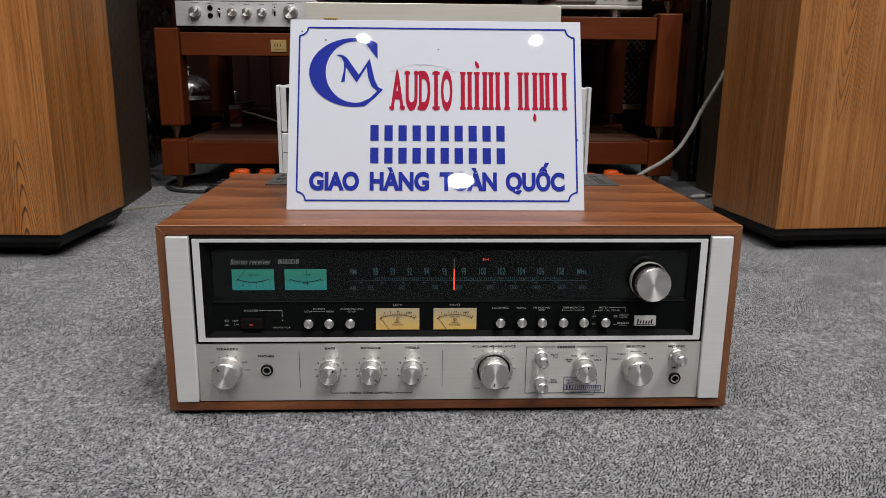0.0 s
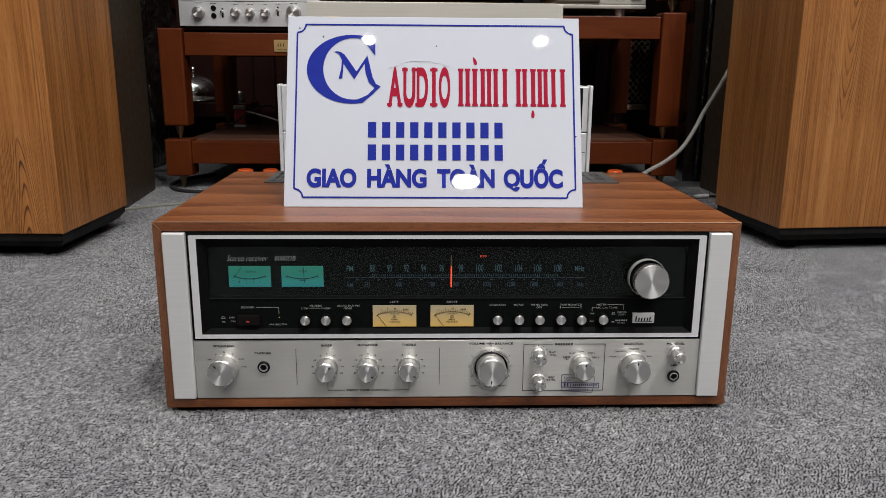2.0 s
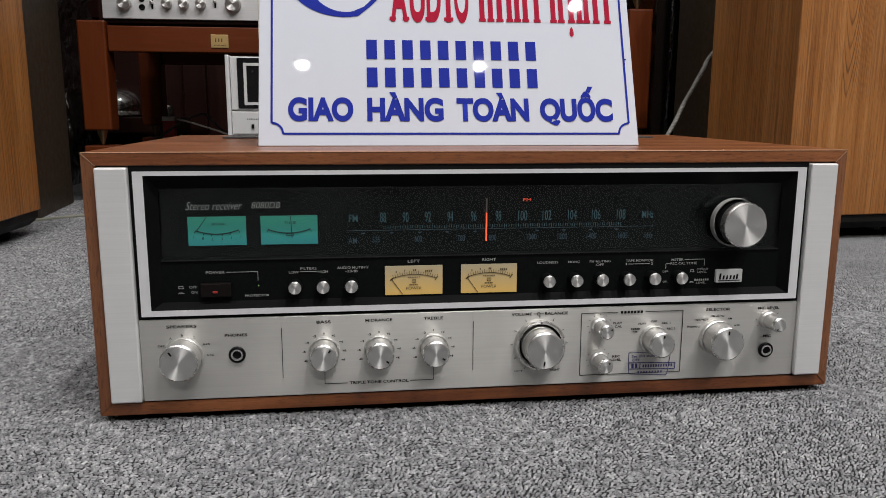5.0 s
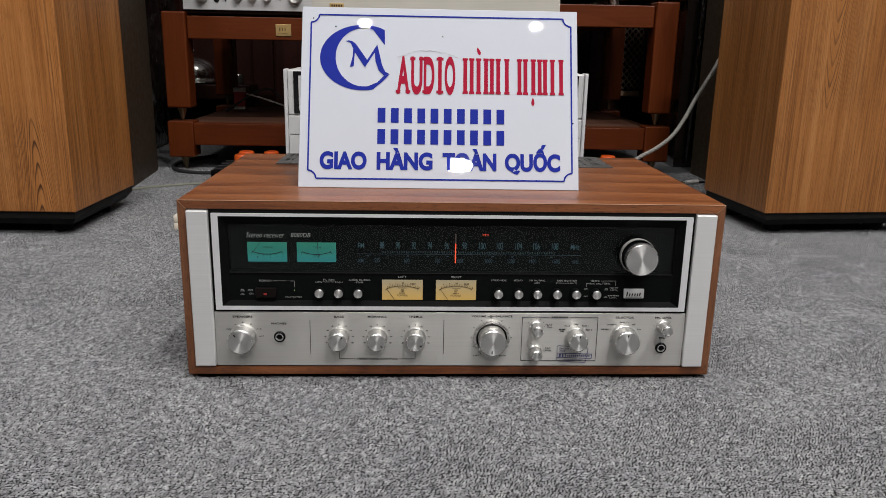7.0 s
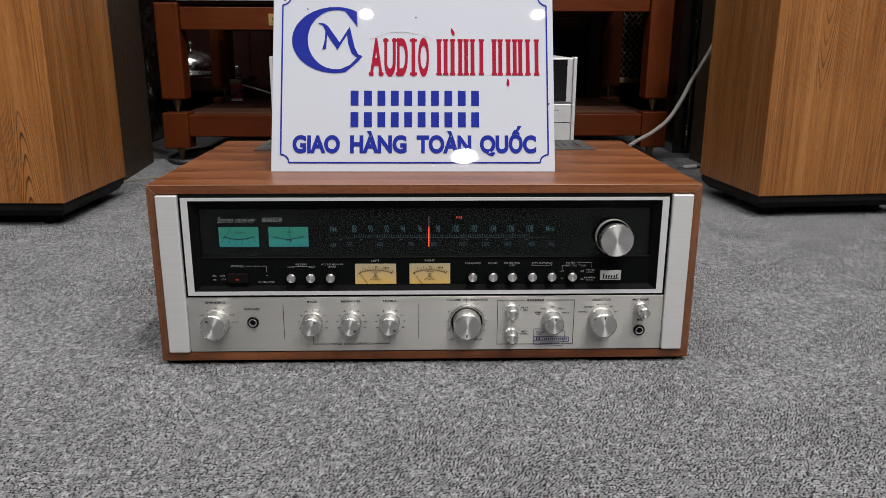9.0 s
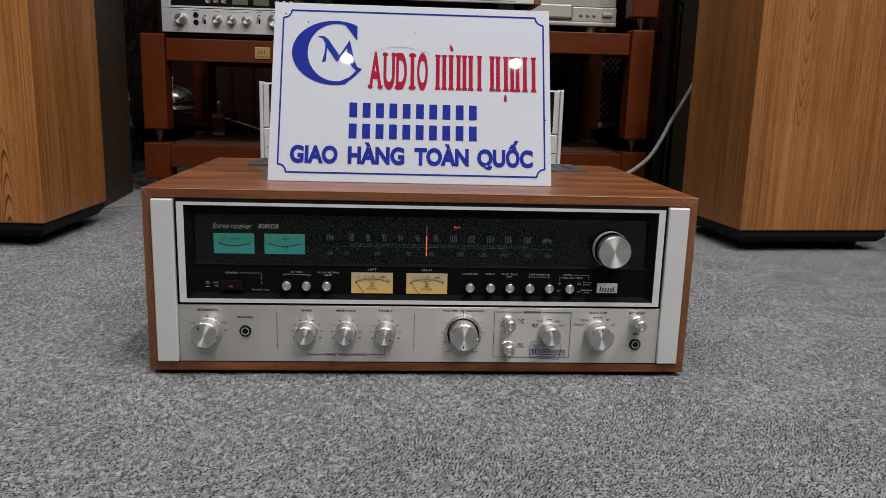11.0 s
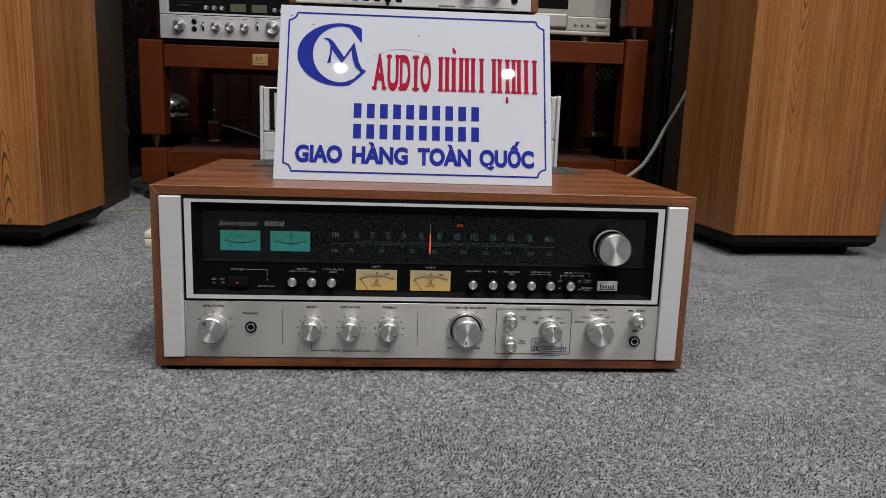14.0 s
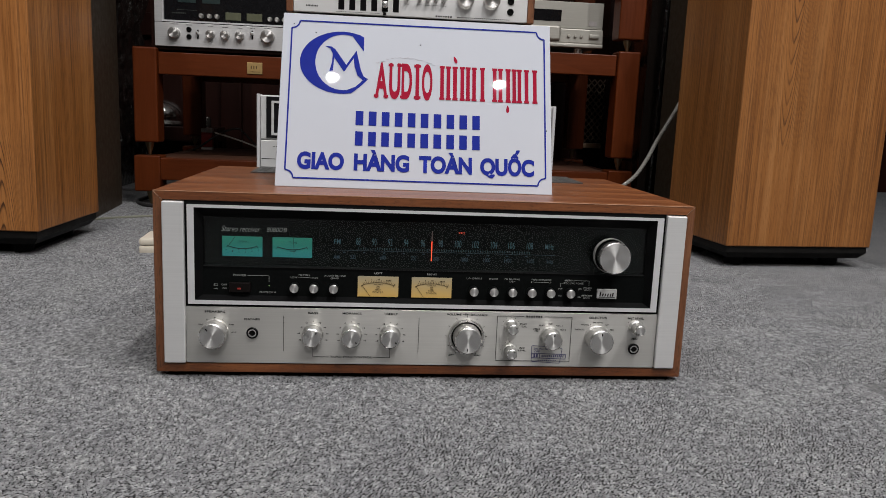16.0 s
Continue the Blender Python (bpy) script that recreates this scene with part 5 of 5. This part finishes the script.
def shelf_receiver():
    """Silver-faced receiver on the lower rack; local origin at its front bottom middle."""
    w, z0 = 0.268, 0.016
    am = thing("shelf_receiver", "older silver-faced stereo receiver in a wooden case on the rack shelf", "stereo receiver", (-0.3575, 1.317, 0.386))
    part("case", boxed(-w - 0.008, w + 0.008, 0.006, 0.34, z0 - 0.002, 0.195, 0.002), DARK_WOOD, am)
    part("lower_panel", boxed(-w + 0.003, w - 0.003, -0.002, 0.008, z0 + 0.007, 0.0815, 0.001), ALU_OLD, am)
    part("side_trim", boxed(-w + 0.003, -w + 0.0215, -0.002, 0.008, 0.0825, 0.188, 0.001), ALU_OLD, am)
    part("side_trim", boxed(w - 0.0215, w - 0.003, -0.002, 0.008, 0.0825, 0.188, 0.001), ALU_OLD, am)
    part("dial_window", boxed(-w + 0.0265, w - 0.0265, 0.002, 0.008, 0.088, 0.183), SMOKED, am, "black glass dial window")
    bm = bmesh.new()
    for q in ((-w + 0.022, w - 0.022, 0.0835, 0.0875), (-w + 0.022, w - 0.022, 0.184, 0.188), (-w + 0.022, -w + 0.026, 0.0875, 0.184), (w - 0.026, w - 0.022, 0.0875, 0.184)):
        box(bm, q[0], q[1], -0.003, 0.006, q[2], q[3])
    part("window_frame", bm, ALU_TRIM, am)
    for fx in (-0.2, 0.2):
        for fy in (0.05, 0.28):
            part("foot", lathe(bmesh.new(), [(0, 0.008), (0.016, 0.008), (0.016, z0)], "z", 20), RUBBER, am, "", (fx, fy, 0))
    small_knob(am, -0.216, 0.0555, 0.0135, -0.002)
    for kx in (-0.126, -0.090, -0.053):
        small_knob(am, kx, 0.0560, 0.0105, -0.002)
    small_knob(am, 0.017, 0.0570, 0.0165, -0.002)
    for kz in (0.066, 0.048):
        j = part("jack_socket", lathe(bmesh.new(), [(0.0065, 0.001), (0.0065, -0.002), (0.005, -0.003), (0.0035, -0.001), (0, -0.001)], "y", 20), BLACK, am, "", (-0.180, -0.002, kz))
    for kx, kz in ((-0.158, 0.057), (-0.022, 0.062)):
        part("lever_slot", boxed(kx - 0.002, kx + 0.002, -0.0025, -0.001, kz - 0.013, kz + 0.009), BLACK, am)
        part("lever", boxed(kx - 0.0035, kx + 0.0035, -0.014, -0.002, kz - 0.003, kz + 0.004, 0.001), ALU_TURNED, am)
    for kx in (-0.149, -0.129, -0.110, 0.022, 0.040, 0.058, 0.076):
        small_knob(am, kx, 0.1010, 0.0055, 0.002, 0.012, "push_button")
    for kx in (-0.070, -0.017):
        part("meter", boxed(kx - 0.0195, kx + 0.0195, 0.0005, 0.003, 0.094, 0.113, 0.0005), GREEN_FACE, am, "unlit olive meter")
    for kx in (-0.185, -0.125):
        part("meter", boxed(kx - 0.022, kx + 0.022, 0.0012, 0.003, 0.132, 0.158, 0.0005), plain("dark_teal_meter", (0.02, 0.035, 0.035), 0.3), am, "unlit dark tuning meter")
    bm = bmesh.new()
    for kx, n, zz in ((-0.216, 6, 0.078), (-0.180, 5, 0.077), (-0.126, 4, 0.0755), (-0.090, 5, 0.0755), (-0.053, 4, 0.0755), (-0.022, 4, 0.0768), (0.017, 6, 0.0785)):
        bars(bm, kx, zz, 0.0032 * n, 0.0016, n, -0.0021)
    tagged(part("legend_bars", bm, INK, am), kind="stuff")
    bm = bmesh.new()
    bars(bm, -0.205, 0.106, 0.035, 0.003, 8, 0.0018)
    bars(bm, -0.185, 0.114, 0.050, 0.0014, 14, 0.0018)
    tagged(part("legend_bars", bm, plain("dim_window_print", (0.035, 0.04, 0.036), 0.5), am), kind="stuff")


shelf_receiver()


def disc_player():
    cd = thing("disc_player", "champagne-coloured disc player standing on the rack shelf", "disc player", (0.353, 1.440, 0.4405))
    w, z0 = 0.217, 0.026
    part("case", boxed(-w + 0.002, w - 0.002, 0.012, 0.33, z0 + 0.002, 0.150, 0.002), CHAMPAGNE_DULL, cd)
    part("upper_front", boxed(-w, w, 0.0, 0.012, 0.0775, 0.149, 0.0015), CHAMPAGNE_DULL, cd)
    part("lower_front", boxed(-w, w, -0.012, 0.012, z0 + 0.010, 0.0755, 0.003), CHAMPAGNE_DULL, cd)
    part("base_lip", boxed(-w, w, -0.014, 0.012, z0, z0 + 0.010, 0.0015), CHAMPAGNE_DULL, cd)
    part("tray_front", boxed(-0.11, 0.094, -0.022, -0.011, 0.042, 0.082, 0.006, 3), CHAMPAGNE_DULL, cd)
    part("display_window", boxed(-0.10, 0.097, -0.0015, 0.002, 0.095, 0.126, 0.0008), SMOKED, cd, "dark display window")
    part("button", boxed(0.176, 0.204, -0.020, -0.011, 0.0505, 0.0625, 0.003), CHAMPAGNE_DULL, cd)
    for bx in (0.118, 0.137, 0.154):
        part("button", lathe(bmesh.new(), [(0.0042, 0), (0.0042, -0.005), (0.003, -0.0065), (0, -0.0065)], "y", 16), CHAMPAGNE_DULL, cd, "", (bx, -0.012, 0.0555))
    part("sticker", boxed(0.176, 0.199, -0.0008, 0.0004, 0.086, 0.099), PAPER, cd)
    for fx in (-0.16, 0.16):
        for fy in (0.04, 0.28):
            part("foot", lathe(bmesh.new(), [(0, 0), (0.014, 0), (0.016, 0.006), (0.016, z0 + 0.001)], "z", 20), ALU_TURNED, cd, "", (fx, fy, 0))


disc_player()


def standing_amplifier():
    """A silver component on the floor behind the receiver; the stack rests on it."""
    am = thing("amplifier", "silver-fronted amplifier with dark meter windows standing on the carpet", "amplifier", (-0.0005, 0.638, 0))
    w = 0.2650
    part("case", boxed(-w + 0.004, w - 0.004, 0.006, 0.36, 0.012, 0.2885, 0.002), WHITE_METAL, am)
    part("lower_front", boxed(-w + 0.006, w - 0.006, -0.004, 0.006, 0.02, 0.2102, 0.001), WHITE_METAL, am)
    part("upper_front", boxed(-w + 0.006, w - 0.006, -0.002, 0.006, 0.2128, 0.288, 0.001), WHITE_METAL, am)
    for s in (-1, 1):
        part("side_trim", boxed(*sorted((s * w, s * (w - 0.0055))), -0.008, 0.02, 0.012, 0.290, 0.001), ALU_TRIM, am)
        xa, xb = sorted((s * (w - 0.016), s * 0.02))
        wn = part("meter_window", boxed(xa, xb, -0.004, -0.001, 0.2145, 0.2860, 0.0005), SMOKED, am, "dark meter window")
        bm = bmesh.new()
        xa, xb = (xa + 0.009, xb - 0.030) if s < 0 else (xa + 0.030, xb - 0.034)
        for q in ((xa, xb, 0.2195, 0.2235), (xa, xb, 0.2750, 0.2790), (xa, xa + 0.0042, 0.2235, 0.2750), (xb - 0.0042, xb, 0.2235, 0.2750)):
            box(bm, q[0], q[1], -0.0052, -0.003, q[2], q[3])
        part("window_frame", bm, WHITE_METAL, wn)
    small_knob(am, -0.199, 0.1890, 0.010, -0.004)
    small_knob(am, 0.199, 0.1890, 0.010, -0.004)
    for lx in (-0.228, 0.228):
        tagged(part("legend_bars", bars(bmesh.new(), lx, 0.1995, 0.020, 0.0012, 8, -0.0041), INK, am), kind="stuff")
    part("small_button", boxed(-0.2315, -0.2275, -0.0062, -0.004, 0.186, 0.192, 0.0006), BLACK, am)
    part("panel_groove", boxed(-w + 0.008, w - 0.008, -0.0043, -0.0039, 0.1775, 0.1785), BLACK_GAP, am)
    for fx in (-0.2, 0.2):
        for fy in (0.05, 0.3):
            part("foot", lathe(bmesh.new(), [(0, 0), (0.018, 0), (0.018, 0.0125)], "z", 20), RUBBER, am, "", (fx, fy, 0))


standing_amplifier()


def beige_component():
    bc = thing("beige_amplifier", "champagne-fronted amplifier stacked on the silver amplifier", "amplifier", (-0.0003, 0.74, 0.2902))
    w = 0.2278
    bm = prism(bmesh.new(), [(-w, 0.006), (w, 0.006), (w, 0.1370), (w - 0.016, 0.1395), (-w, 0.1395)], 0.0, 0.02)
    bmesh.ops.bevel(bm, geom=bm.edges[:], offset=0.0015, segments=2, affect="EDGES")
    part("front_panel", bm, BEIGE_METAL, bc)
    part("case", boxed(-w + 0.004, w - 0.004, 0.02, 0.25, 0.008, 0.138, 0.002), BEIGE_METAL, bc)
    bd = part("badge", boxed(-0.195, -0.169, -0.0012, 0.0004, 0.106, 0.114, 0.0004), BRASS, bc, "small gilt badge")
    bm = bmesh.new()
    bars(bm, -0.182, 0.110, 0.021, 0.0035, 5, -0.0013, 0.5)
    part("badge_bars", bm, INK, bd)
    part("front_slot", boxed(-0.078, 0.06, -0.0006, 0.0006, 0.0975, 0.0995), BLACK, bc)
    for fx in (-0.17, 0.17):
        for fy in (0.03, 0.2):
            part("foot", boxed(fx - 0.015, fx + 0.015, fy - 0.012, fy + 0.012, 0.0, 0.0085, 0.001), RUBBER, bc)


beige_component()


def cassette_deck():
    cd = thing("cassette_deck", "silver cassette deck with slider controls and wooden side cheeks", "cassette deck", (0.0035, 0.74, 0.4297))
    w, z0 = 0.2185, 0.015
    part("front_panel", boxed(-w, w, 0.0, 0.012, z0, 0.165, 0.001), WHITE_METAL, cd)
    part("case", boxed(-w + 0.002, w - 0.002, 0.012, 0.24, z0 + 0.001, 0.164, 0.001), BLACK_SATIN, cd)
    for s in (-1, 1):
        part("side_cheek", boxed(*sorted((s * (w + 0.0005), s * (w + 0.013))), -0.002, 0.245, z0 - 0.001, 0.167, 0.001), WALNUT_Z, cd, "walnut side cheek")
    for k in range(6):
        sx = -0.131 + 0.0202 * k
        sl = part("slider_slot", boxed(sx - 0.0055, sx + 0.0055, -0.0006, 0.0006, 0.0215, 0.085, 0.0005), BLACK, cd)
        part("slider_knob", boxed(sx - 0.0045, sx + 0.0045, -0.012, -0.0006, 0.028 if k == 4 else 0.050, 0.040 if k == 4 else 0.062, 0.002), ALU_TURNED, sl)
    for kx in (0.100, 0.149):
        small_knob(cd, kx, 0.050, 0.0145, 0.0, 0.02)
    for kz in (0.052, 0.033):
        part("jack_socket", lathe(bmesh.new(), [(0.0062, 0.001), (0.0062, -0.002), (0.0045, -0.003), (0.003, -0.001), (0, -0.001)], "y", 20), BLACK, cd, "", (0.186, 0.0, kz))
    for k, kx in enumerate((-0.010, 0.014, 0.029, 0.044, 0.059)):
        part("lever", lathe(bmesh.new(), [(0.004, 0), (0.0035, -0.008), (0.0045, -0.012), (0, -0.013)], "y", 16), ALU_TURNED, cd, "", (kx, 0.0, 0.047))
    bm = bmesh.new()
    bars(bm, -0.185, 0.026, 0.022, 0.0028, 8, -0.0001)
    bars(bm, 0.060, 0.0185, 0.032, 0.0030, 7, -0.0001)
    bars(bm, 0.135, 0.0185, 0.100, 0.0012, 26, -0.0001)
    for kx in (-0.010, 0.014, 0.029, 0.044, 0.059):
        bars(bm, kx, 0.0375, 0.009, 0.0010, 4, -0.0001)
    line(bm, -0.140, 0.0180, -0.060, 0.0180, -0.0001, 0.0004)
    box(bm, -0.0535, -0.0475, -0.0004, 0, 0.0150, 0.0210)
    tagged(part("legend_bars", bm, INK, cd), kind="stuff")
    for fx in (-0.17, 0.17):
        for fy in (0.03, 0.2):
            part("foot", boxed(fx - 0.015, fx + 0.015, fy - 0.012, fy + 0.012, 0.0, z0 + 0.001, 0.001), RUBBER, cd)


cassette_deck()

# ---- behind the racks ----
cab = thing("carved_cabinet", "dark carved wooden cabinet against the rear wall", "cabinet", (0.03, 2.15, 0))
part("cabinet_body", boxed(-1.9, 1.9, 0.06, 0.34, 0.0, 1.5, 0.006), DARK_WOOD, cab)
for k in range(7):
    x = -1.9 + k * 0.62
    part("stile", boxed(x, x + 0.075, 0.03, 0.062, 0.0, 1.5, 0.004), DARK_WOOD, cab)
for z in (0.0, 0.50, 1.42):
    part("rail", boxed(-1.9, 1.9, 0.036, 0.062, z, z + 0.08, 0.004), DARK_WOOD, cab)
bm = bmesh.new()
for i in range(-8, 17):
    for t in (1, -1):
        for k in range(9):
            xa = 0.72 + i * 0.022 + t * 0.022 * k
            xb = xa + t * 0.022
            za = 0.186 + 0.026 * k
            if 0.69 < min(xa, xb) and max(xa, xb) < 0.93:
                line(bm, xa, za, xb, za + 0.026, 0.05, 0.005)
            if t == 1 and 0.70 < xa < 0.92:
                lathe(bm, [(0.0055, 0.0), (0.004, -0.005), (0, -0.0065)], "y", 8, (xa, 0.05, za))
part("lattice", bm, plain("worn_lattice_wood", (0.20, 0.155, 0.125), 0.25, 0, 0.4, 40), cab, "carved lattice panel")
LEDGE_WOOD = plain("worn_ledge_wood", (0.26, 0.17, 0.11), 0.35, 0, 0.2)
part("ledge", boxed(0.69, 0.93, 0.0, 0.06, 0.160, 0.178, 0.003), LEDGE_WOOD, cab)
part("ledge", boxed(0.845, 0.93, 0.02, 0.06, 0.286, 0.296, 0.002), LEDGE_WOOD, cab)

rng = random.Random(7)


def wrapped_box(loc, sx, sy, sz, seam, folds, film, label):
    """A tall carton in crumpled black film, its faces pushed in and out in folds."""
    bm = bmesh.new()
    bmesh.ops.create_cube(bm, size=1.0)
    bmesh.ops.scale(bm, vec=(sx, sy, sz), verts=bm.verts[:])
    bmesh.ops.translate(bm, vec=(0, 0, sz / 2), verts=bm.verts[:])
    bmesh.ops.subdivide_edges(bm, edges=bm.edges[:], cuts=34, use_grid_fill=True)
    for v in bm.verts:
        p = v.co.copy()
        q = Vector((p.x * 16, p.y * 16, p.z * 9))
        k = noise.noise(q) * 0.018 + abs(noise.noise(q * 2.7)) * 0.020 + abs(noise.noise(q * 6.1)) * 0.008
        k *= folds
        out = Vector((p.x / sx, p.y / sy, 0))
        if v.co.z > 0.004:
            v.co += out * 2 * k
    wc = thing("wrapped_carton", label, "carton", loc)
    part("film_wrap", bm, film, wc)
    pts = [(seam + rng.uniform(-0.0012, 0.0012) + 0.012 * (z / 1.05), -sy / 2 - 0.010 - rng.uniform(0, 0.004), z) for z in np.arange(0.01, sz - 0.02, 0.009)]
    part("film_seam", tube(bmesh.new(), pts, 0.0045, 8), WRAP, wc, "puckered seam of the film")


wrapped_box((-1.030, 1.797, 0), 0.356, 0.4, 1.05, 0.12, 1.0, WRAP, "tall carton wrapped in crumpled glossy black film")
wrapped_box((0.999, 1.672, 0), 0.56, 0.4, 1.05, -0.247, 0.15, WRAP_TIGHT, "tall carton wrapped in glossy black film beside the rack")

stool = thing("low_stool", "dark low wooden stool behind the rack", "stool", (-0.80, 2.095, 0.0))
part("seat", boxed(-0.17, 0.19, -0.072, 0.072, 0.135, 0.186, 0.004), DARK_WOOD, stool)
for sx in (-0.15, 0.17):
    for sy in (-0.055, 0.055):
        part("leg", boxed(sx - 0.014, sx + 0.014, sy - 0.014, sy + 0.014, 0.0, 0.1355, 0.002), DARK_WOOD, stool)
pot = thing("chrome_pot", "wide shiny chrome pot with a domed lid on a low stool", "pot", (-0.822, 2.095, 0.1862))
part("pot_body", lathe(bmesh.new(), [(0, 0.0), (0.058, 0.0), (0.068, 0.008), (0.074, 0.026), (0.074, 0.034), (0.077, 0.0355), (0.077, 0.038)], "z", 48), CHROME, pot)
part("lid", lathe(bmesh.new(), [(0.076, 0.0382), (0.073, 0.052), (0.060, 0.072), (0.036, 0.085), (0.010, 0.090), (0.005, 0.092), (0.004, 0.098)], "z", 48), CHROME, pot)
part("lid_knob", lathe(bmesh.new(), [(0.004, 0.0975), (0.009, 0.102), (0.010, 0.110), (0.006, 0.117), (0, 0.1195)], "z", 24), CHROME, pot)
part("tray", lathe(bmesh.new(), [(0, -0.0001), (0.074, -0.0001), (0.083, 0.005), (0.085, 0.005), (0.076, -0.0001)], "z", 48), CHROME, pot, "shallow chrome tray")
can = thing("tin_can", "small dull metal can in the dark behind the rack", "can", (-0.655, 2.06, 0.1862))
part("can_body", lathe(bmesh.new(), [(0, 0), (0.015, 0), (0.016, 0.003), (0.016, 0.03), (0.012, 0.036), (0, 0.037)], "z", 28), plain("dull_tin", (0.12, 0.11, 0.10), 0.25, 0.8), can)

# loose things on the left rack's lower shelf
pk = thing("small_packet", "small red packet with white top and foot on the shelf", "packet", (-0.594, 1.782, 0.1232))
part("packet_body", boxed(-0.017, 0.017, -0.011, 0.011, 0.009, 0.054, 0.0015), plain("faded_red_paper", (0.45, 0.05, 0.05), 0.6), pk, "faded red sleeve")
part("packet_top", boxed(-0.018, 0.018, -0.012, 0.012, 0.054, 0.067, 0.0015), PAPER, pk)
part("packet_foot", boxed(-0.0175, 0.0175, -0.0115, 0.0115, 0.0, 0.009, 0.0015), PAPER, pk)
solid("white_cable", tube(bmesh.new(), [(-0.29, 1.509, 0.1266), (-0.351, 1.54, 0.1302), (-0.402, 1.561, 0.1467), (-0.438, 1.571, 0.159), (-0.494, 1.571, 0.1765), (-0.529, 1.571, 0.1858)], 0.0025), GREY_CABLE, "stiff greyish white cable end curling over the shelf", "cable")
solid("black_cable", tube(bmesh.new(), [(-0.30, 1.60, 0.1266), (-0.40, 1.615, 0.142), (-0.452, 1.62, 0.186), (-0.472, 1.622, 0.198), (-0.507, 1.623, 0.189), (-0.542, 1.63, 0.170), (-0.575, 1.64, 0.148), (-0.61, 1.66, 0.1275)], 0.003), RUBBER, "thin black cable looping over the shelf", "cable")

# ---- on the carpet ----
ps = thing("power_board", "flat black power board with orange sockets on the carpet", "power board", (0, 1.185, 0))
part("board", boxed(-0.545, 0.55, 0, 0.175, 0.0, 0.022, 0.003), BLACK, ps)
for k in range(4):
    part("rib", boxed(-0.541, 0.546, 0.018 + 0.042 * k, 0.026 + 0.042 * k, 0.0215, 0.025, 0.001), plain("grey_rib_plastic", (0.035, 0.035, 0.035), 0.45), ps)
SOCKET_FACE = plain("orange_socket_face", (0.7, 0.09, 0.015), 0.5)
for ox, oy, oz in ((-0.480, 0.125, 0.054), (-0.482, 0.080, 0.052), (-0.415, 0.125, 0.054), (-0.411, 0.080, 0.052), (-0.32, 0.125, 0.054), (-0.32, 0.080, 0.052), (0.32, 0.125, 0.054), (0.32, 0.080, 0.052), (0.415, 0.080, 0.052), (0.484, 0.125, 0.054), (0.486, 0.080, 0.052)):
    so = part("socket", lathe(bmesh.new(), [(0.020, 0.022), (0.020, oz - 0.005), (0.018, oz - 0.001), (0.015, oz), (0.0, oz)], "z", 28), ORANGE, ps, "round orange socket", (ox, oy, 0))
    part("socket_face", lathe(bmesh.new(), [(0.013, oz + 0.0005), (0.0, oz + 0.0005)], "z", 24), SOCKET_FACE, so)


solid("black_cable", tube(bmesh.new(), [(-0.461, 1.222, 0.006), (-0.542, 1.248, 0.005), (-0.599, 1.248, 0.005), (-0.655, 1.284, 0.005), (-0.69, 1.368, 0.005), (-0.679, 1.472, 0.005), (-0.622, 1.555, 0.005)], 0.0048), RUBBER, "black cable looping round the rack foot on the carpet", "cable")
solid("floor_cable", tube(bmesh.new(), [(-0.8, 0.984, 0.003), (-0.697, 1.01, 0.003), (-0.635, 1.059, 0.003), (-0.564, 1.098, 0.003), (-0.471, 1.119, 0.003)], 0.0028), plain("clear_cable_sheath", (0.22, 0.22, 0.17), 0.4), "thin greyish speaker cable lying on the carpet", "cable")
solid("grey_cable", twisted([(0.722, 0.93, 0.50), (0.695, 0.96, 0.408), (0.668, 0.985, 0.358), (0.6415, 1.0, 0.319), (0.631, 1.0, 0.298), (0.612, 1.0, 0.262), (0.592, 1.0, 0.225), (0.573, 1.0, 0.184), (0.549, 1.0, 0.145), (0.515, 1.0, 0.116), (0.477, 1.0, 0.094), (0.43, 1.01, 0.058), (0.37, 1.02, 0.007), (0.29, 1.03, 0.006)], 0.0046, 38), GREY_CABLE, "grey twisted cable hanging down beside the loudspeaker to the carpet", "cable")
plug = thing("audio_plug", "white and silver audio plug on a black lead on the carpet", "plug", (0.671, 1.184, 0.0062), -76)
part("sleeve", lathe(bmesh.new(), [(0, -0.017), (0.0045, -0.016), (0.0060, 0.0), (0.0060, 0.019), (0, 0.0195)], "y", 18), WIRE_WHITE, plug)
part("tip", lathe(bmesh.new(), [(0, -0.032), (0.0025, -0.031), (0.0027, -0.016), (0, -0.0158)], "y", 14), ALU_TURNED, plug)
part("lead", tube(bmesh.new(), [(0, 0.018, 0), (0, 0.055, -0.0015), (0.03, 0.10, -0.003), (0.02, 0.2, -0.003)], 0.0028), RUBBER, plug)
bx = thing("adapter_box", "beige plastic adapter box with a red switch on the carpet", "adapter", (-0.442, 0.690, 0), 4)
part("lower_shell", boxed(-0.036, 0.036, -0.045, 0.045, 0.0, 0.0135, 0.002), PALE_PLASTIC, bx)
part("upper_shell", boxed(-0.036, 0.036, -0.045, 0.045, 0.0142, 0.027, 0.003), PALE_PLASTIC, bx)
part("switch", boxed(-0.016, 0.004, -0.012, 0.012, 0.0265, 0.031, 0.002), RED_PLASTIC, bx, "red switch")
solid("carpet_speck", boxed(-0.003, 0.003, -0.0025, 0.0025, 0, 0.002, 0.0008), BLACK_SATIN, "tiny dark crumb on the carpet", "crumb", (0.609, 0.570, 0.0))

set_texts()
